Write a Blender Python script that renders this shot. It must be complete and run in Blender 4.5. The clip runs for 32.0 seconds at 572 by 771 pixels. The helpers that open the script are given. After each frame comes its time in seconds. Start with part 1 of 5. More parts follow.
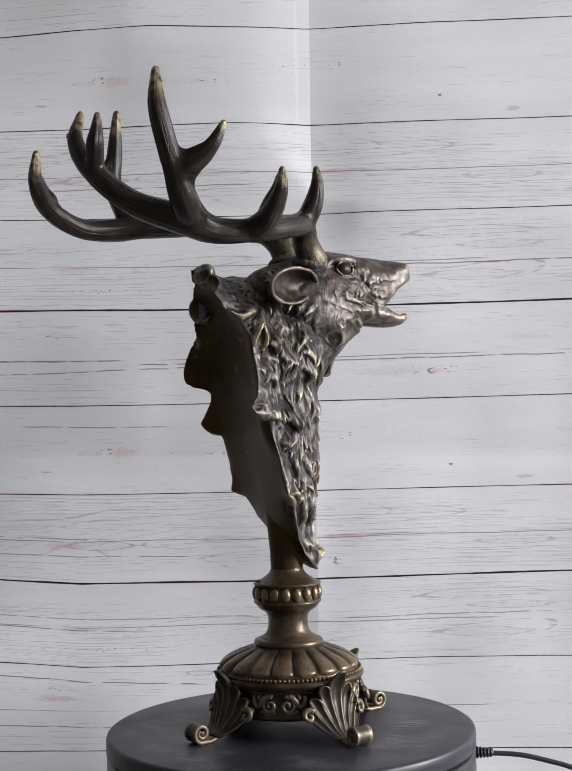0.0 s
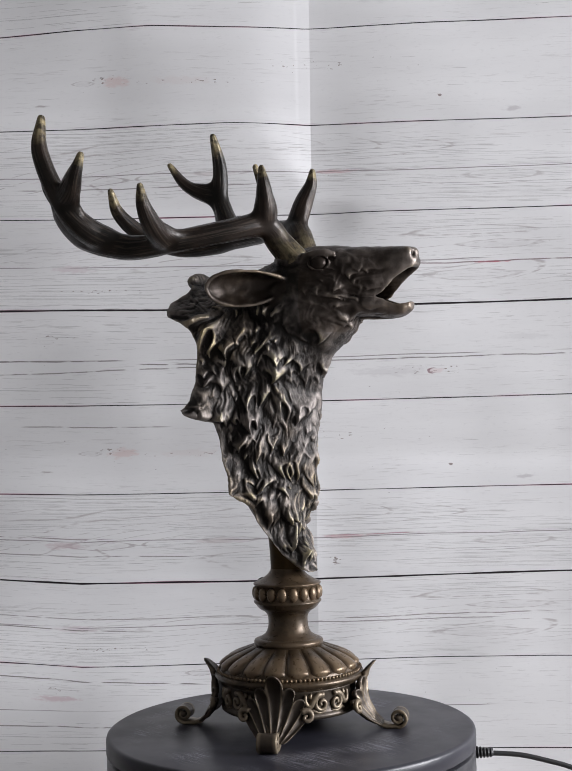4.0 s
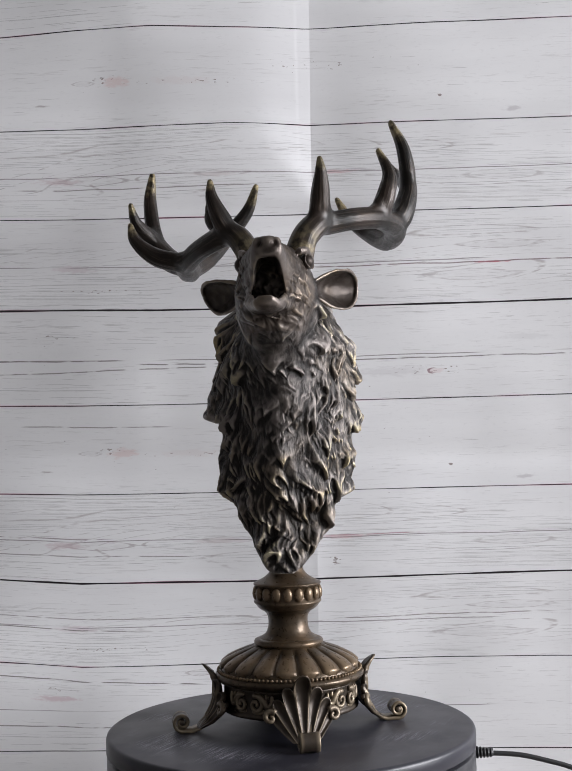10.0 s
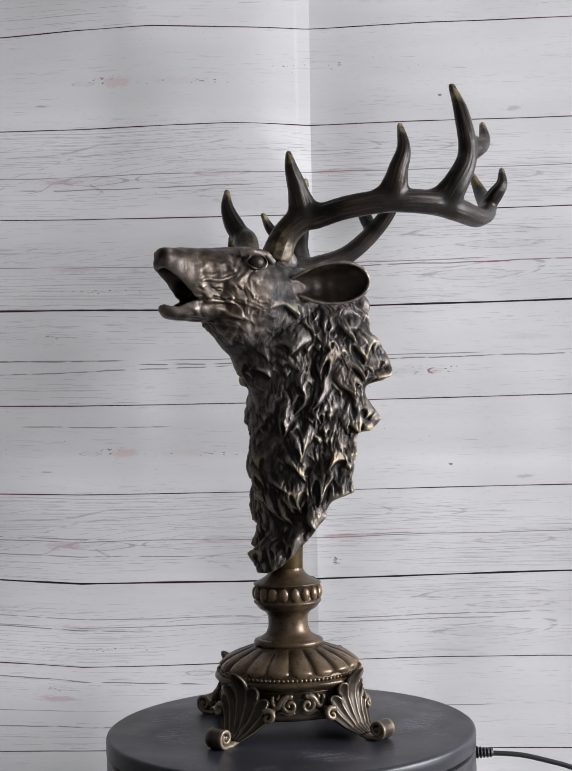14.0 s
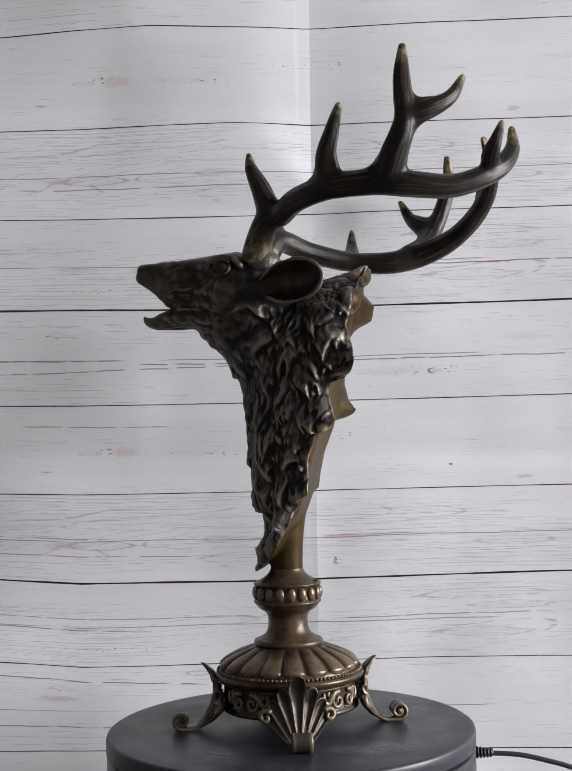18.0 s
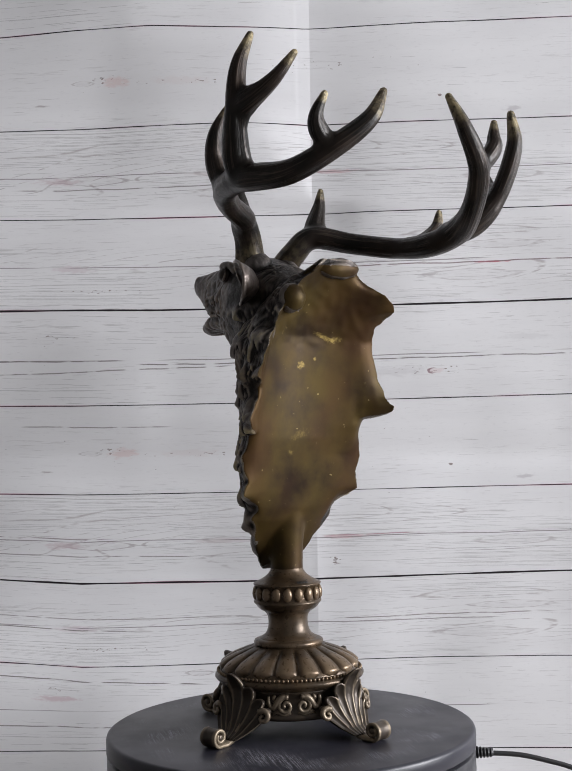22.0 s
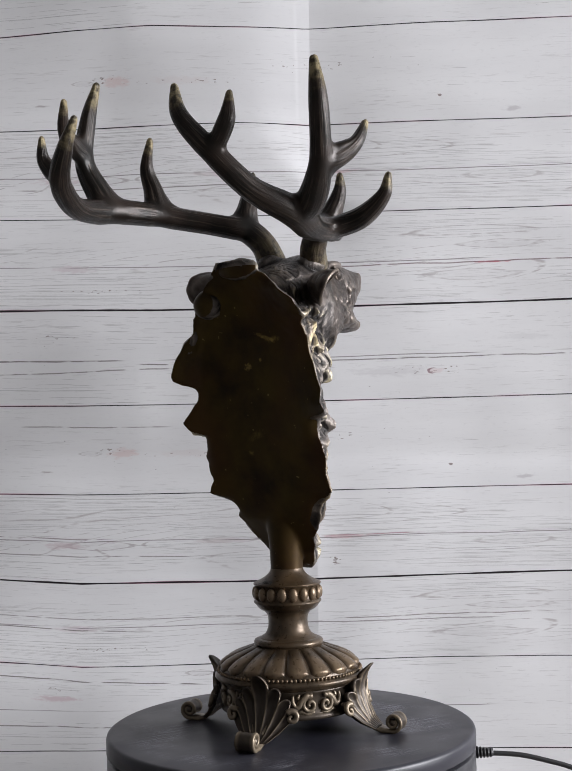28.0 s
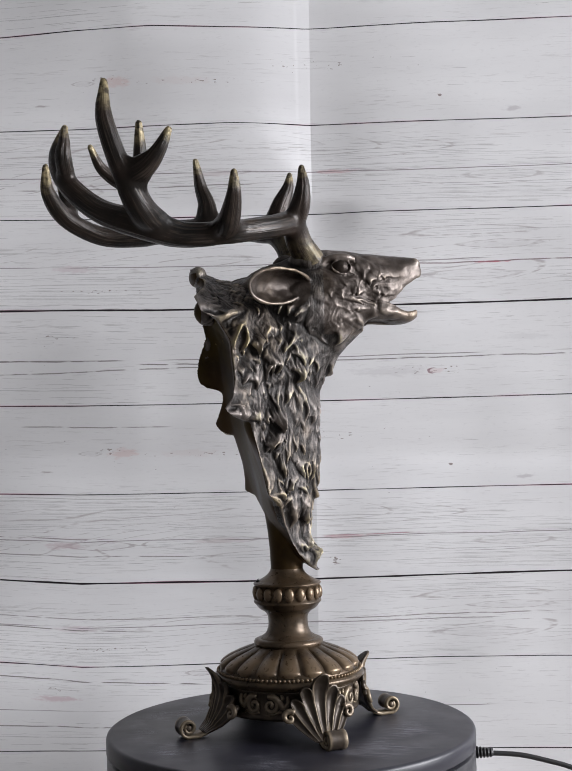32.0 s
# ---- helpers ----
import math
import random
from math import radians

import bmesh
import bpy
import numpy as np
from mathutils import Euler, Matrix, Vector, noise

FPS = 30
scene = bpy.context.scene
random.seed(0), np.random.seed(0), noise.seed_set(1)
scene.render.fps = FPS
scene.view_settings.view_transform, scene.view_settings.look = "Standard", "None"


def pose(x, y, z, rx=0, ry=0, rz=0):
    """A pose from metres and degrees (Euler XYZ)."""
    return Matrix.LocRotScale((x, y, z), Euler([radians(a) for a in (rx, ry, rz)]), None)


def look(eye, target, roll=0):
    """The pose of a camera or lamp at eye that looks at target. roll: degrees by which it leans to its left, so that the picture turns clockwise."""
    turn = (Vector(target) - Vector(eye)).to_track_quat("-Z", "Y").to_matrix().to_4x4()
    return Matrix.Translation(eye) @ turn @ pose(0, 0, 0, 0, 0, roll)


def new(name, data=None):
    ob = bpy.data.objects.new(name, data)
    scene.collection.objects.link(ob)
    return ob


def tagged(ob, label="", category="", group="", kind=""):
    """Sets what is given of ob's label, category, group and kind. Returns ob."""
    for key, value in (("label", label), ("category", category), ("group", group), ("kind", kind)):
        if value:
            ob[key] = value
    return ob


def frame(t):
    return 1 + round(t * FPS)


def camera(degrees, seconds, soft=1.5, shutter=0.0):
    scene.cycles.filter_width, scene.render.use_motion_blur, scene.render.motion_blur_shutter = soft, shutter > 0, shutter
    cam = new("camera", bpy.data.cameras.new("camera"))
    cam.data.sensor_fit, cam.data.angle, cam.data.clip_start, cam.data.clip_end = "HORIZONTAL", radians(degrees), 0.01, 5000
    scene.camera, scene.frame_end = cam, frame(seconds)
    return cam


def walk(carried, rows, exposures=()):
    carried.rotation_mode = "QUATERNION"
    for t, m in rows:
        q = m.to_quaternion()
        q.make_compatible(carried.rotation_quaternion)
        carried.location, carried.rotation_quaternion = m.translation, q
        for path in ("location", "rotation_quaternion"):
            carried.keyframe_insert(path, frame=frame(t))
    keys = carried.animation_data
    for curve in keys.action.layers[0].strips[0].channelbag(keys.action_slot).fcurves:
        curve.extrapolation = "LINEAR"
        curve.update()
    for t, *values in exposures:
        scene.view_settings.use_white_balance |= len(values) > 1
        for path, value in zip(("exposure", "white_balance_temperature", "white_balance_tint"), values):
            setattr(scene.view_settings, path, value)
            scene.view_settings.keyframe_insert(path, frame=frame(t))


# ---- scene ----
# ---- camera ----
EYE = (0.0, -1.047, 0.2514)
PITCH, PAN = radians(2.507), radians(0.192)
AIM = (EYE[0] + math.sin(PAN) * math.cos(PITCH), EYE[1] + math.cos(PAN) * math.cos(PITCH), EYE[2] + math.sin(PITCH))
cam = camera(27.19, 32.0, soft=0.75)
walk(cam, [(0.0, look(EYE, AIM, -1.483)), (32.0, look(EYE, AIM, -1.483))])

# ---- world and light ----
world = bpy.data.worlds.new("world")
scene.world = world
world.use_nodes = True
sky = world.node_tree.nodes.new("ShaderNodeTexSky")
sky.sky_type, sky.sun_disc = "NISHITA", False
sky.sun_elevation, sky.sun_rotation = radians(35), radians(200)
world.node_tree.links.new(sky.outputs[0], world.node_tree.nodes["Background"].inputs[0])
world.node_tree.nodes["Background"].inputs[1].default_value = 0.08
scene.view_settings.exposure = 0.0


def area_lamp(name, eye, target, w, h, power, colour):
    data = bpy.data.lights.new(name, "AREA")
    data.shape, data.size, data.size_y, data.energy, data.color = "RECTANGLE", w, h, power, colour
    ob = new(name, data)
    ob.matrix_world = look(eye, target)
    return ob


# daylight through the window opening beside the backdrop
area_lamp("window_light", (2.58, -0.62, 0.70), (0.0, -0.26, 0.40), 1.45, 1.45, 160.0, (0.957, 0.958, 1.0))


# ---- materials ----
class Net:
    """Short notation for node materials."""

    def __init__(self, name):
        self.mat = bpy.data.materials.new(name)
        self.mat.use_nodes = True
        self.t = self.mat.node_tree
        self.bsdf = self.t.nodes["Principled BSDF"]

    def put(self, socket, value):
        if isinstance(value, bpy.types.NodeSocket):
            self.t.links.new(value, socket)
        else:
            if socket.type == "RGBA" and len(value) == 3:
                value = (*value, 1)
            socket.default_value = value

    def set(self, **values):
        for key, value in values.items():
            self.put(self.bsdf.inputs[key.replace("_", " ")], value)
        return self

    def math(self, op, a, b=0.0, c=0.0, clamp=False):
        n = self.t.nodes.new("ShaderNodeMath")
        n.operation, n.use_clamp = op, clamp
        for s, v in zip(n.inputs, (a, b, c)):
            self.put(s, v)
        return n.outputs[0]

    def mix(self, f, a, b, blend="MIX"):
        n = self.t.nodes.new("ShaderNodeMix")
        n.data_type, n.blend_type = "RGBA", blend
        self.put(n.inputs[0], f), self.put(n.inputs[6], a), self.put(n.inputs[7], b)
        return n.outputs[2]

    def coord(self, which="Object"):
        return self.t.nodes.new("ShaderNodeTexCoord").outputs[which]

    def attr(self, name, out="Fac"):
        n = self.t.nodes.new("ShaderNodeAttribute")
        n.attribute_name = name
        return n.outputs[out]

    def scaled(self, vec, s, shift=(0, 0, 0)):
        n = self.t.nodes.new("ShaderNodeMapping")
        self.put(n.inputs[0], vec)
        n.inputs["Scale"].default_value = s
        n.inputs["Location"].default_value = shift
        return n.outputs[0]

    def noise(self, vec, scale, detail=4.0, rough=0.55, distort=0.0):
        n = self.t.nodes.new("ShaderNodeTexNoise")
        self.put(n.inputs["Vector"], vec)
        n.inputs["Scale"].default_value, n.inputs["Detail"].default_value = scale, detail
        n.inputs["Roughness"].default_value, n.inputs["Distortion"].default_value = rough, distort
        return n.outputs[0]

    def ramp(self, fac, lo, hi, a=0.0, b=1.0):
        n = self.t.nodes.new("ShaderNodeMapRange")
        n.interpolation_type = "SMOOTHSTEP"
        for s, v in zip(n.inputs, (fac, lo, hi, a, b)):
            self.put(s, v)
        return n.outputs[0]

    def bump(self, height, strength, distance=0.001, normal=None):
        n = self.t.nodes.new("ShaderNodeBump")
        n.inputs["Strength"].default_value, n.inputs["Distance"].default_value = strength, distance
        self.put(n.inputs["Height"], height)
        if normal:
            self.put(n.inputs["Normal"], normal)
        return n.outputs[0]

    def xyz(self, vec):
        n = self.t.nodes.new("ShaderNodeSeparateXYZ")
        self.put(n.inputs[0], vec)
        return n.outputs


def bronze(name, dark, mid, brass, rough, worn=0.6, grain=900.0, bump=0.12, metal=0.5, hair=0.0):
    """Patinated bronze: dark in the hollows, rubbed on the heights (attribute wear), brassy in places."""
    n = Net(name)
    v = n.coord()
    blotch = n.noise(v, 45, 5, 0.6)
    fine = n.noise(v, 260, 4, 0.6)
    wear = n.attr("wear")
    lift = n.math("ADD", wear, n.math("MULTIPLY", n.math("SUBTRACT", blotch, 0.5), 0.9))
    base = n.mix(n.ramp(lift, 0.22, 0.74), dark, mid)
    rub = n.math("MULTIPLY", n.ramp(wear, 0.46, 0.85), n.ramp(fine, 0.3, 0.75, 0.25, 1.0))
    rub = n.math("MULTIPLY", rub, n.ramp(n.noise(v, 16, 3), 0.44, 0.60, 0.04, 1.0))
    base = n.mix(n.math("MULTIPLY", rub, worn, clamp=True), base, brass)
    warm = n.ramp(n.noise(n.scaled(v, (1, 1, 1), (5, 2, 7)), 24, 3, 0.55), 0.46, 0.66, 0.0, 0.6)
    base = n.mix(warm, base, n.mix(1.0, base, (1.05, 0.93, 0.72), "MULTIPLY"))
    r = n.ramp(fine, 0.25, 0.8, rough - 0.08, rough + 0.14)
    h = n.math("ADD", n.noise(v, grain, 3, 0.6), n.math("MULTIPLY", fine, 1.5))
    if hair:
        streak = n.noise(n.scaled(v, (1000, 1000, 170)), 1.0, 3, 0.6, 0.6)
        h = n.math("ADD", h, n.math("MULTIPLY", streak, hair))
    n.set(Base_Color=base, Metallic=metal, Roughness=r, Normal=n.bump(h, bump, 0.0006))
    return n.mat


FUR = bronze("bronze_fur", (0.011, 0.009, 0.008), (0.185, 0.163, 0.150), (0.46, 0.41, 0.25), 0.42, 0.8, bump=0.38, metal=0.62, hair=3.0)
HIDE = bronze("bronze_hide", (0.024, 0.017, 0.013), (0.150, 0.126, 0.111), (0.42, 0.36, 0.26), 0.39, 0.5, bump=0.28, metal=0.60, hair=0.8)
CAST = bronze("bronze_cast", (0.036, 0.025, 0.015), (0.140, 0.097, 0.060), (0.36, 0.28, 0.17), 0.32, 0.55)
LEAF = bronze("bronze_leaf", (0.042, 0.032, 0.024), (0.155, 0.122, 0.088), (0.36, 0.30, 0.20), 0.40, 0.40)


def antler_bronze():
    """Dark horn with fine lines that run along it (attributes ga, gb, gl) and rubbed tips (wear)."""
    n = Net("bronze_antler")
    v = n.coord()
    blotch = n.noise(v, 30, 4)
    base = n.mix(n.ramp(blotch, 0.35, 0.7), (0.005, 0.004, 0.003), (0.024, 0.016, 0.012))
    c = n.t.nodes.new("ShaderNodeCombineXYZ")
    n.put(c.inputs[0], n.math("MULTIPLY", n.attr("ga"), 5.0)), n.put(c.inputs[1], n.math("MULTIPLY", n.attr("gb"), 5.0)), n.put(c.inputs[2], n.math("MULTIPLY", n.attr("gl"), 26.0))
    fine = n.noise(c.outputs[0], 1.0, 3.5, 0.62, 0.25)
    fine = n.math("ADD", 0.45, n.math("MULTIPLY", n.math("SUBTRACT", fine, 0.45), n.ramp(n.attr("calm"), 0.0, 0.8)))
    ridge = n.ramp(fine, 0.50, 0.66)
    base = n.mix(n.math("MULTIPLY", ridge, 0.45), base, (0.085, 0.064, 0.050))
    tip = n.math("MULTIPLY", n.attr("wear"), n.ramp(n.noise(v, 160, 3), 0.35, 0.62, 0.1, 1.0))
    base = n.mix(n.math("MULTIPLY", tip, 0.75, clamp=True), base, (0.40, 0.33, 0.19))
    h = n.math("ADD", fine, n.math("MULTIPLY", n.noise(v, 700, 3), 0.12))
    n.set(Base_Color=base, Metallic=0.3, Roughness=n.ramp(n.noise(v, 300, 3), 0.3, 0.7, 0.30, 0.42), Specular_IOR_Level=0.36,
          Normal=n.bump(h, 0.55, 0.0012))
    return n.mat


def plate_bronze():
    n = Net("bronze_back")
    v = n.coord()
    cloud = n.noise(v, 20, 5, 0.6)
    red = n.noise(n.scaled(v, (1, 1, 0.7), (3, 1, 2)), 14, 3, 0.5)
    base = n.mix(n.ramp(cloud, 0.30, 0.70), (0.017, 0.010, 0.006), (0.058, 0.039, 0.010))
    base = n.mix(n.ramp(red, 0.42, 0.68, 0.0, 0.55), base, (0.058, 0.027, 0.011))
    scratch = n.ramp(n.noise(n.scaled(v, (60, 60, 300)), 3, 6, 0.7), 0.70, 0.76)
    base = n.mix(n.math("MULTIPLY", scratch, 0.35), base, (0.30, 0.23, 0.10))
    x, y, z = n.xyz(v)[:3]
    for (py, pz, ry, rz, k, tilt) in ((-0.017, 0.3365, 0.013, 0.0022, 0.9, -0.35), (-0.026, 0.3345, 0.009, 0.0030, 0.7, 0.1), (0.006, 0.3125, 0.0042, 0.0036, 0.75, 0.0), (-0.008, 0.318, 0.0016, 0.0016, 0.7, 0.0), (0.004, 0.2535, 0.010, 0.0040, 0.25, 0.3), (0.012, 0.2385, 0.003, 0.0022, 0.4, 0.0)):
        dy = n.math("SUBTRACT", y, py)
        dz = n.math("SUBTRACT", n.math("SUBTRACT", z, pz), n.math("MULTIPLY", dy, -tilt))
        d = n.math("ADD", n.math("POWER", n.math("ABSOLUTE", n.math("DIVIDE", dy, ry)), 2.0), n.math("POWER", n.math("ABSOLUTE", n.math("DIVIDE", dz, rz)), 2.0))
        d = n.math("ADD", d, n.math("MULTIPLY", n.math("SUBTRACT", n.noise(v, 330, 4, 0.7), 0.5), 5.0))
        base = n.mix(n.math("MULTIPLY", n.ramp(d, 1.2, -0.6), n.math("MULTIPLY", k, 0.8)), base, (0.28, 0.20, 0.06))
    spots = n.ramp(n.noise(v, 190, 2), 0.72, 0.77)
    base = n.mix(n.math("MULTIPLY", spots, 0.5), base, (0.30, 0.23, 0.10))
    n.set(Base_Color=base, Metallic=0.40, Specular_IOR_Level=0.12, Roughness=n.ramp(cloud, 0.3, 0.7, 0.40, 0.54),
          Normal=n.bump(n.math("ADD", n.noise(v, 70, 5), n.math("MULTIPLY", n.noise(v, 600, 3), 0.15)), 0.16, 0.001))
    return n.mat


ANTLER, PLATE = antler_bronze(), plate_bronze()


def platter_black():
    n = Net("platter_black")
    v = n.coord()
    x, y, z = n.xyz(v)[:3]
    rad = n.math("SQRT", n.math("ADD", n.math("MULTIPLY", x, x), n.math("MULTIPLY", y, y)))
    ring = n.ramp(rad, 0.075, 0.105)
    ring = n.math("MULTIPLY", ring, n.ramp(rad, 0.128, 0.150, 1.0, 0.0))
    marks = None
    for k, (a, s, d) in enumerate(((0.4, 26, 1500), (1.5, 20, 1700), (2.5, 30, 1600), (3.6, 24, 1400), (0.9, 36, 1900), (2.0, 14, 1500), (3.0, 40, 1700))):
        m = n.t.nodes.new("ShaderNodeMapping")
        n.put(m.inputs[0], v)
        m.inputs["Rotation"].default_value = (0, 0, a)
        m.inputs["Scale"].default_value = (s, d, 1)
        m.inputs["Location"].default_value = (3.1 * k, 1.7 * k, 0.2 * k)
        line = n.ramp(n.noise(m.outputs[0], 1.0, 1.5, 0.5, 0.2), 0.645, 0.675)
        marks = line if marks is None else n.math("MAXIMUM", marks, line)
    patch = n.ramp(n.noise(v, 16, 3), 0.42, 0.62)
    marks = n.math("MULTIPLY", marks, n.math("MULTIPLY", ring, patch))
    base = n.mix(n.math("MULTIPLY", marks, 0.80), (0.0200, 0.0200, 0.0285), (0.30, 0.30, 0.34))
    dust = n.ramp(n.noise(v, 420, 2), 0.72, 0.80)
    base = n.mix(n.math("MULTIPLY", dust, 0.10), base, (0.4, 0.4, 0.42))
    rough = n.math("ADD", n.ramp(n.noise(v, 14, 4), 0.3, 0.7, 0.34, 0.48), n.math("MULTIPLY", marks, 0.15))
    n.set(Base_Color=base, Roughness=rough, Specular_IOR_Level=0.5, Normal=n.bump(n.noise(v, 500, 3), 0.03, 0.0005))
    return n.mat


def plain(name, colour, rough, grain=60.0, spread=0.12, bump=0.05, metal=0.0):
    n = Net(name)
    v = n.coord()
    f = n.noise(v, grain, 5)
    base = n.mix(f, tuple(c * (1 - spread) for c in colour), tuple(min(1, c * (1 + spread)) for c in colour))
    n.set(Base_Color=base, Roughness=n.ramp(n.noise(v, grain * 4, 3), 0.3, 0.7, rough - 0.06, rough + 0.06), Metallic=metal,
          Normal=n.bump(n.noise(v, grain * 8, 3), bump, 0.001))
    return n.mat


PLATTER = platter_black()
BASE_BLACK = plain("base_black", (0.016, 0.016, 0.020), 0.34, 40)
RUBBER = plain("cable_rubber", (0.012, 0.012, 0.013), 0.5, 200)
WALL = plain("wall_paint", (0.24, 0.236, 0.232), 0.8, 5, 0.05)
FLOOR = plain("floor_grey", (0.30, 0.28, 0.26), 0.6, 9, 0.2)
STAND = plain("stand_grey", (0.35, 0.34, 0.33), 0.6, 12)
FRAME = plain("window_white", (0.75, 0.75, 0.74), 0.45, 20, 0.04)


def printed_sheet():
    """Vinyl sheet printed with whitewashed boards: u in metres, v counts boards."""
    n = Net("printed_vinyl")
    uv = n.coord("UV")
    u, v = n.xyz(uv)[:2]
    board = n.math("FLOOR", v)
    four = n.math("MODULO", n.math("ADD", board, 40.0), 4.0)
    inside = n.math("FRACT", v)

    def comb(x, y, z=0.0):
        c = n.t.nodes.new("ShaderNodeCombineXYZ")
        n.put(c.inputs[0], x), n.put(c.inputs[1], y), n.put(c.inputs[2], z)
        return c.outputs[0]

    def times(*a):
        out = a[0]
        for b in a[1:]:
            out = n.math("MULTIPLY", out, b)
        return out

    def band(lo, hi, soft=0.03):
        return times(n.ramp(inside, lo - soft, lo + soft), n.ramp(inside, hi - soft, hi + soft, 1.0, 0.0))

    seed = n.math("MULTIPLY", four, 7.31)
    high = n.math("MULTIPLY", inside, 0.105)
    cell = comb(u, high, seed)
    # broad tone of the wash
    tone = n.noise(n.scaled(cell, (3, 22, 1)), 1.0, 5, 0.6)
    base = n.mix(n.ramp(tone, 0.3, 0.7), (0.650, 0.647, 0.657), (0.705, 0.703, 0.712))
    mottle = n.noise(n.scaled(cell, (120, 420, 1)), 1.0, 3, 0.6)
    base = n.mix(n.ramp(mottle, 0.56, 0.74, 0.0, 0.35), base, (0.56, 0.555, 0.565))
    # pale grey flakes of grain
    flake = n.noise(n.scaled(cell, (30, 520, 1), (4, 0, 0)), 1.0, 3, 0.65)
    where = n.ramp(n.noise(n.scaled(cell, (6, 40, 1), (7, 3, 0)), 1.0, 2), 0.42, 0.62)
    base = n.mix(times(n.ramp(flake, 0.56, 0.68), where, 0.40), base, (0.38, 0.365, 0.37))
    # thin grain lines in broken runs, dense on some boards and sparse on others
    dense = n.math("ADD", n.math("ADD", n.math("MULTIPLY", n.math("COMPARE", four, 1.0, 0.1), 1.0), n.math("MULTIPLY", n.math("COMPARE", four, 0.0, 0.1), 0.85)),
                   n.math("ADD", n.math("MULTIPLY", n.math("COMPARE", four, 3.0, 0.1), 0.50), n.math("MULTIPLY", n.math("COMPARE", four, 2.0, 0.1), 0.12)))
    zone = n.ramp(n.noise(n.scaled(cell, (3.2, 26, 1), (3, 1, 0)), 1.0, 3), 0.34, 0.66)
    zone = n.math("ADD", zone, n.ramp(u, 0.0, -0.22, 0.0, 0.28))
    warp = n.noise(n.scaled(cell, (2.6, 9, 1)), 1.0, 2, 0.4)
    bent = comb(u, n.math("ADD", high, n.math("MULTIPLY", warp, 0.020)), seed)
    for (count, run, half, dark, k, bow) in ((17.0, 10.0, 0.055, (0.16, 0.15, 0.155), 0.48, 3.0), (25.0, 15.0, 0.070, (0.20, 0.19, 0.195), 0.42, 4.2), (33.0, 26.0, 0.085, (0.22, 0.21, 0.215), 0.34, 5.6)):
        y = n.math("ADD", n.math("MULTIPLY", inside, count), n.math("MULTIPLY", warp, bow))
        row = n.math("FLOOR", y)
        w = n.t.nodes.new("ShaderNodeTexWhiteNoise")
        w.noise_dimensions = "2D"
        n.put(w.inputs["Vector"], comb(row, n.math("ADD", seed, count)))
        rnd = w.outputs[0]
        away = n.math("ABSOLUTE", n.math("SUBTRACT", n.math("FRACT", y), n.math("ADD", 0.25, n.math("MULTIPLY", rnd, 0.5))))
        along = comb(n.math("MULTIPLY", u, run), n.math("MULTIPLY", rnd, 91.0), n.math("ADD", seed, row))
        wide = n.math("MULTIPLY", n.ramp(n.noise(along, 4.0, 2), 0.3, 0.7, 0.7, 1.2), half)
        line = n.ramp(n.math("DIVIDE", away, wide), 1.0, 0.35)
        limit = n.math("SUBTRACT", 0.69, n.math("MULTIPLY", n.math("MULTIPLY", zone, dense), 0.29))
        dash = n.ramp(n.math("SUBTRACT", n.noise(along, 1.0, 3, 0.6), limit), 0.0, 0.05)
        base = n.mix(times(line, dash, k), base, dark)
    # flame-shaped rings on the middle of two boards
    fl = n.noise(n.scaled(bent, (2.0, 20, 1), (1, 5, 2)), 1.0, 0.6, 0.3)
    rings = n.math("ABSOLUTE", n.math("SUBTRACT", n.math("FRACT", n.math("MULTIPLY", fl, 15.0)), 0.5))
    rings = n.ramp(rings, 0.055, 0.015)
    only = n.ramp(n.noise(n.scaled(cell, (2.0, 14, 1), (8, 2, 4)), 1.0, 1), 0.47, 0.56)
    broken = n.ramp(n.noise(n.scaled(cell, (60, 260, 1)), 1.0, 2), 0.38, 0.60)
    two = n.math("MAXIMUM", n.math("COMPARE", four, 1.0, 0.1), n.math("COMPARE", four, 0.0, 0.1))
    base = n.mix(times(rings, only, broken, two, band(0.15, 0.85, 0.1), 0.7), base, (0.36, 0.33, 0.335))
    # spindle-shaped figures: board, place, half size, strength
    for (b, ku, kv, a, h, k) in ((1, -0.205, 0.42, 0.042, 0.0055, 0.75), (1, -0.235, 0.42, 0.018, 0.0022, 0.6), (1, -0.060, 0.47, 0.036, 0.0042, 0.55), (1, 0.075, 0.47, 0.034, 0.0035, 0.6), (1, 0.255, 0.38, 0.05, 0.006, 0.5),
                                 (0, 0.250, 0.62, 0.055, 0.0050, 0.6), (0, 0.215, 0.30, 0.06, 0.0065, 0.55), (11, -0.099, 0.90, 0.016, 0.0040, 0.8), (2, -0.215, 0.46, 0.014, 0.0030, 0.5)):
        du = n.math("DIVIDE", n.math("SUBTRACT", u, ku), a)
        dv = n.math("DIVIDE", n.math("MULTIPLY", n.math("SUBTRACT", inside, kv), 0.105), h)
        d = n.math("ADD", n.math("ABSOLUTE", du), n.math("MULTIPLY", n.math("MULTIPLY", dv, dv), 0.8))
        d = n.math("ADD", d, n.math("MULTIPLY", n.math("SUBTRACT", n.noise(n.scaled(cell, (40, 160, 1)), 1.0, 2), 0.5), 0.5))
        ring = n.ramp(n.math("ABSOLUTE", n.math("SUBTRACT", d, 0.85)), 0.16, 0.05)
        fill = n.math("MULTIPLY", n.ramp(d, 0.85, 0.5), 0.22)
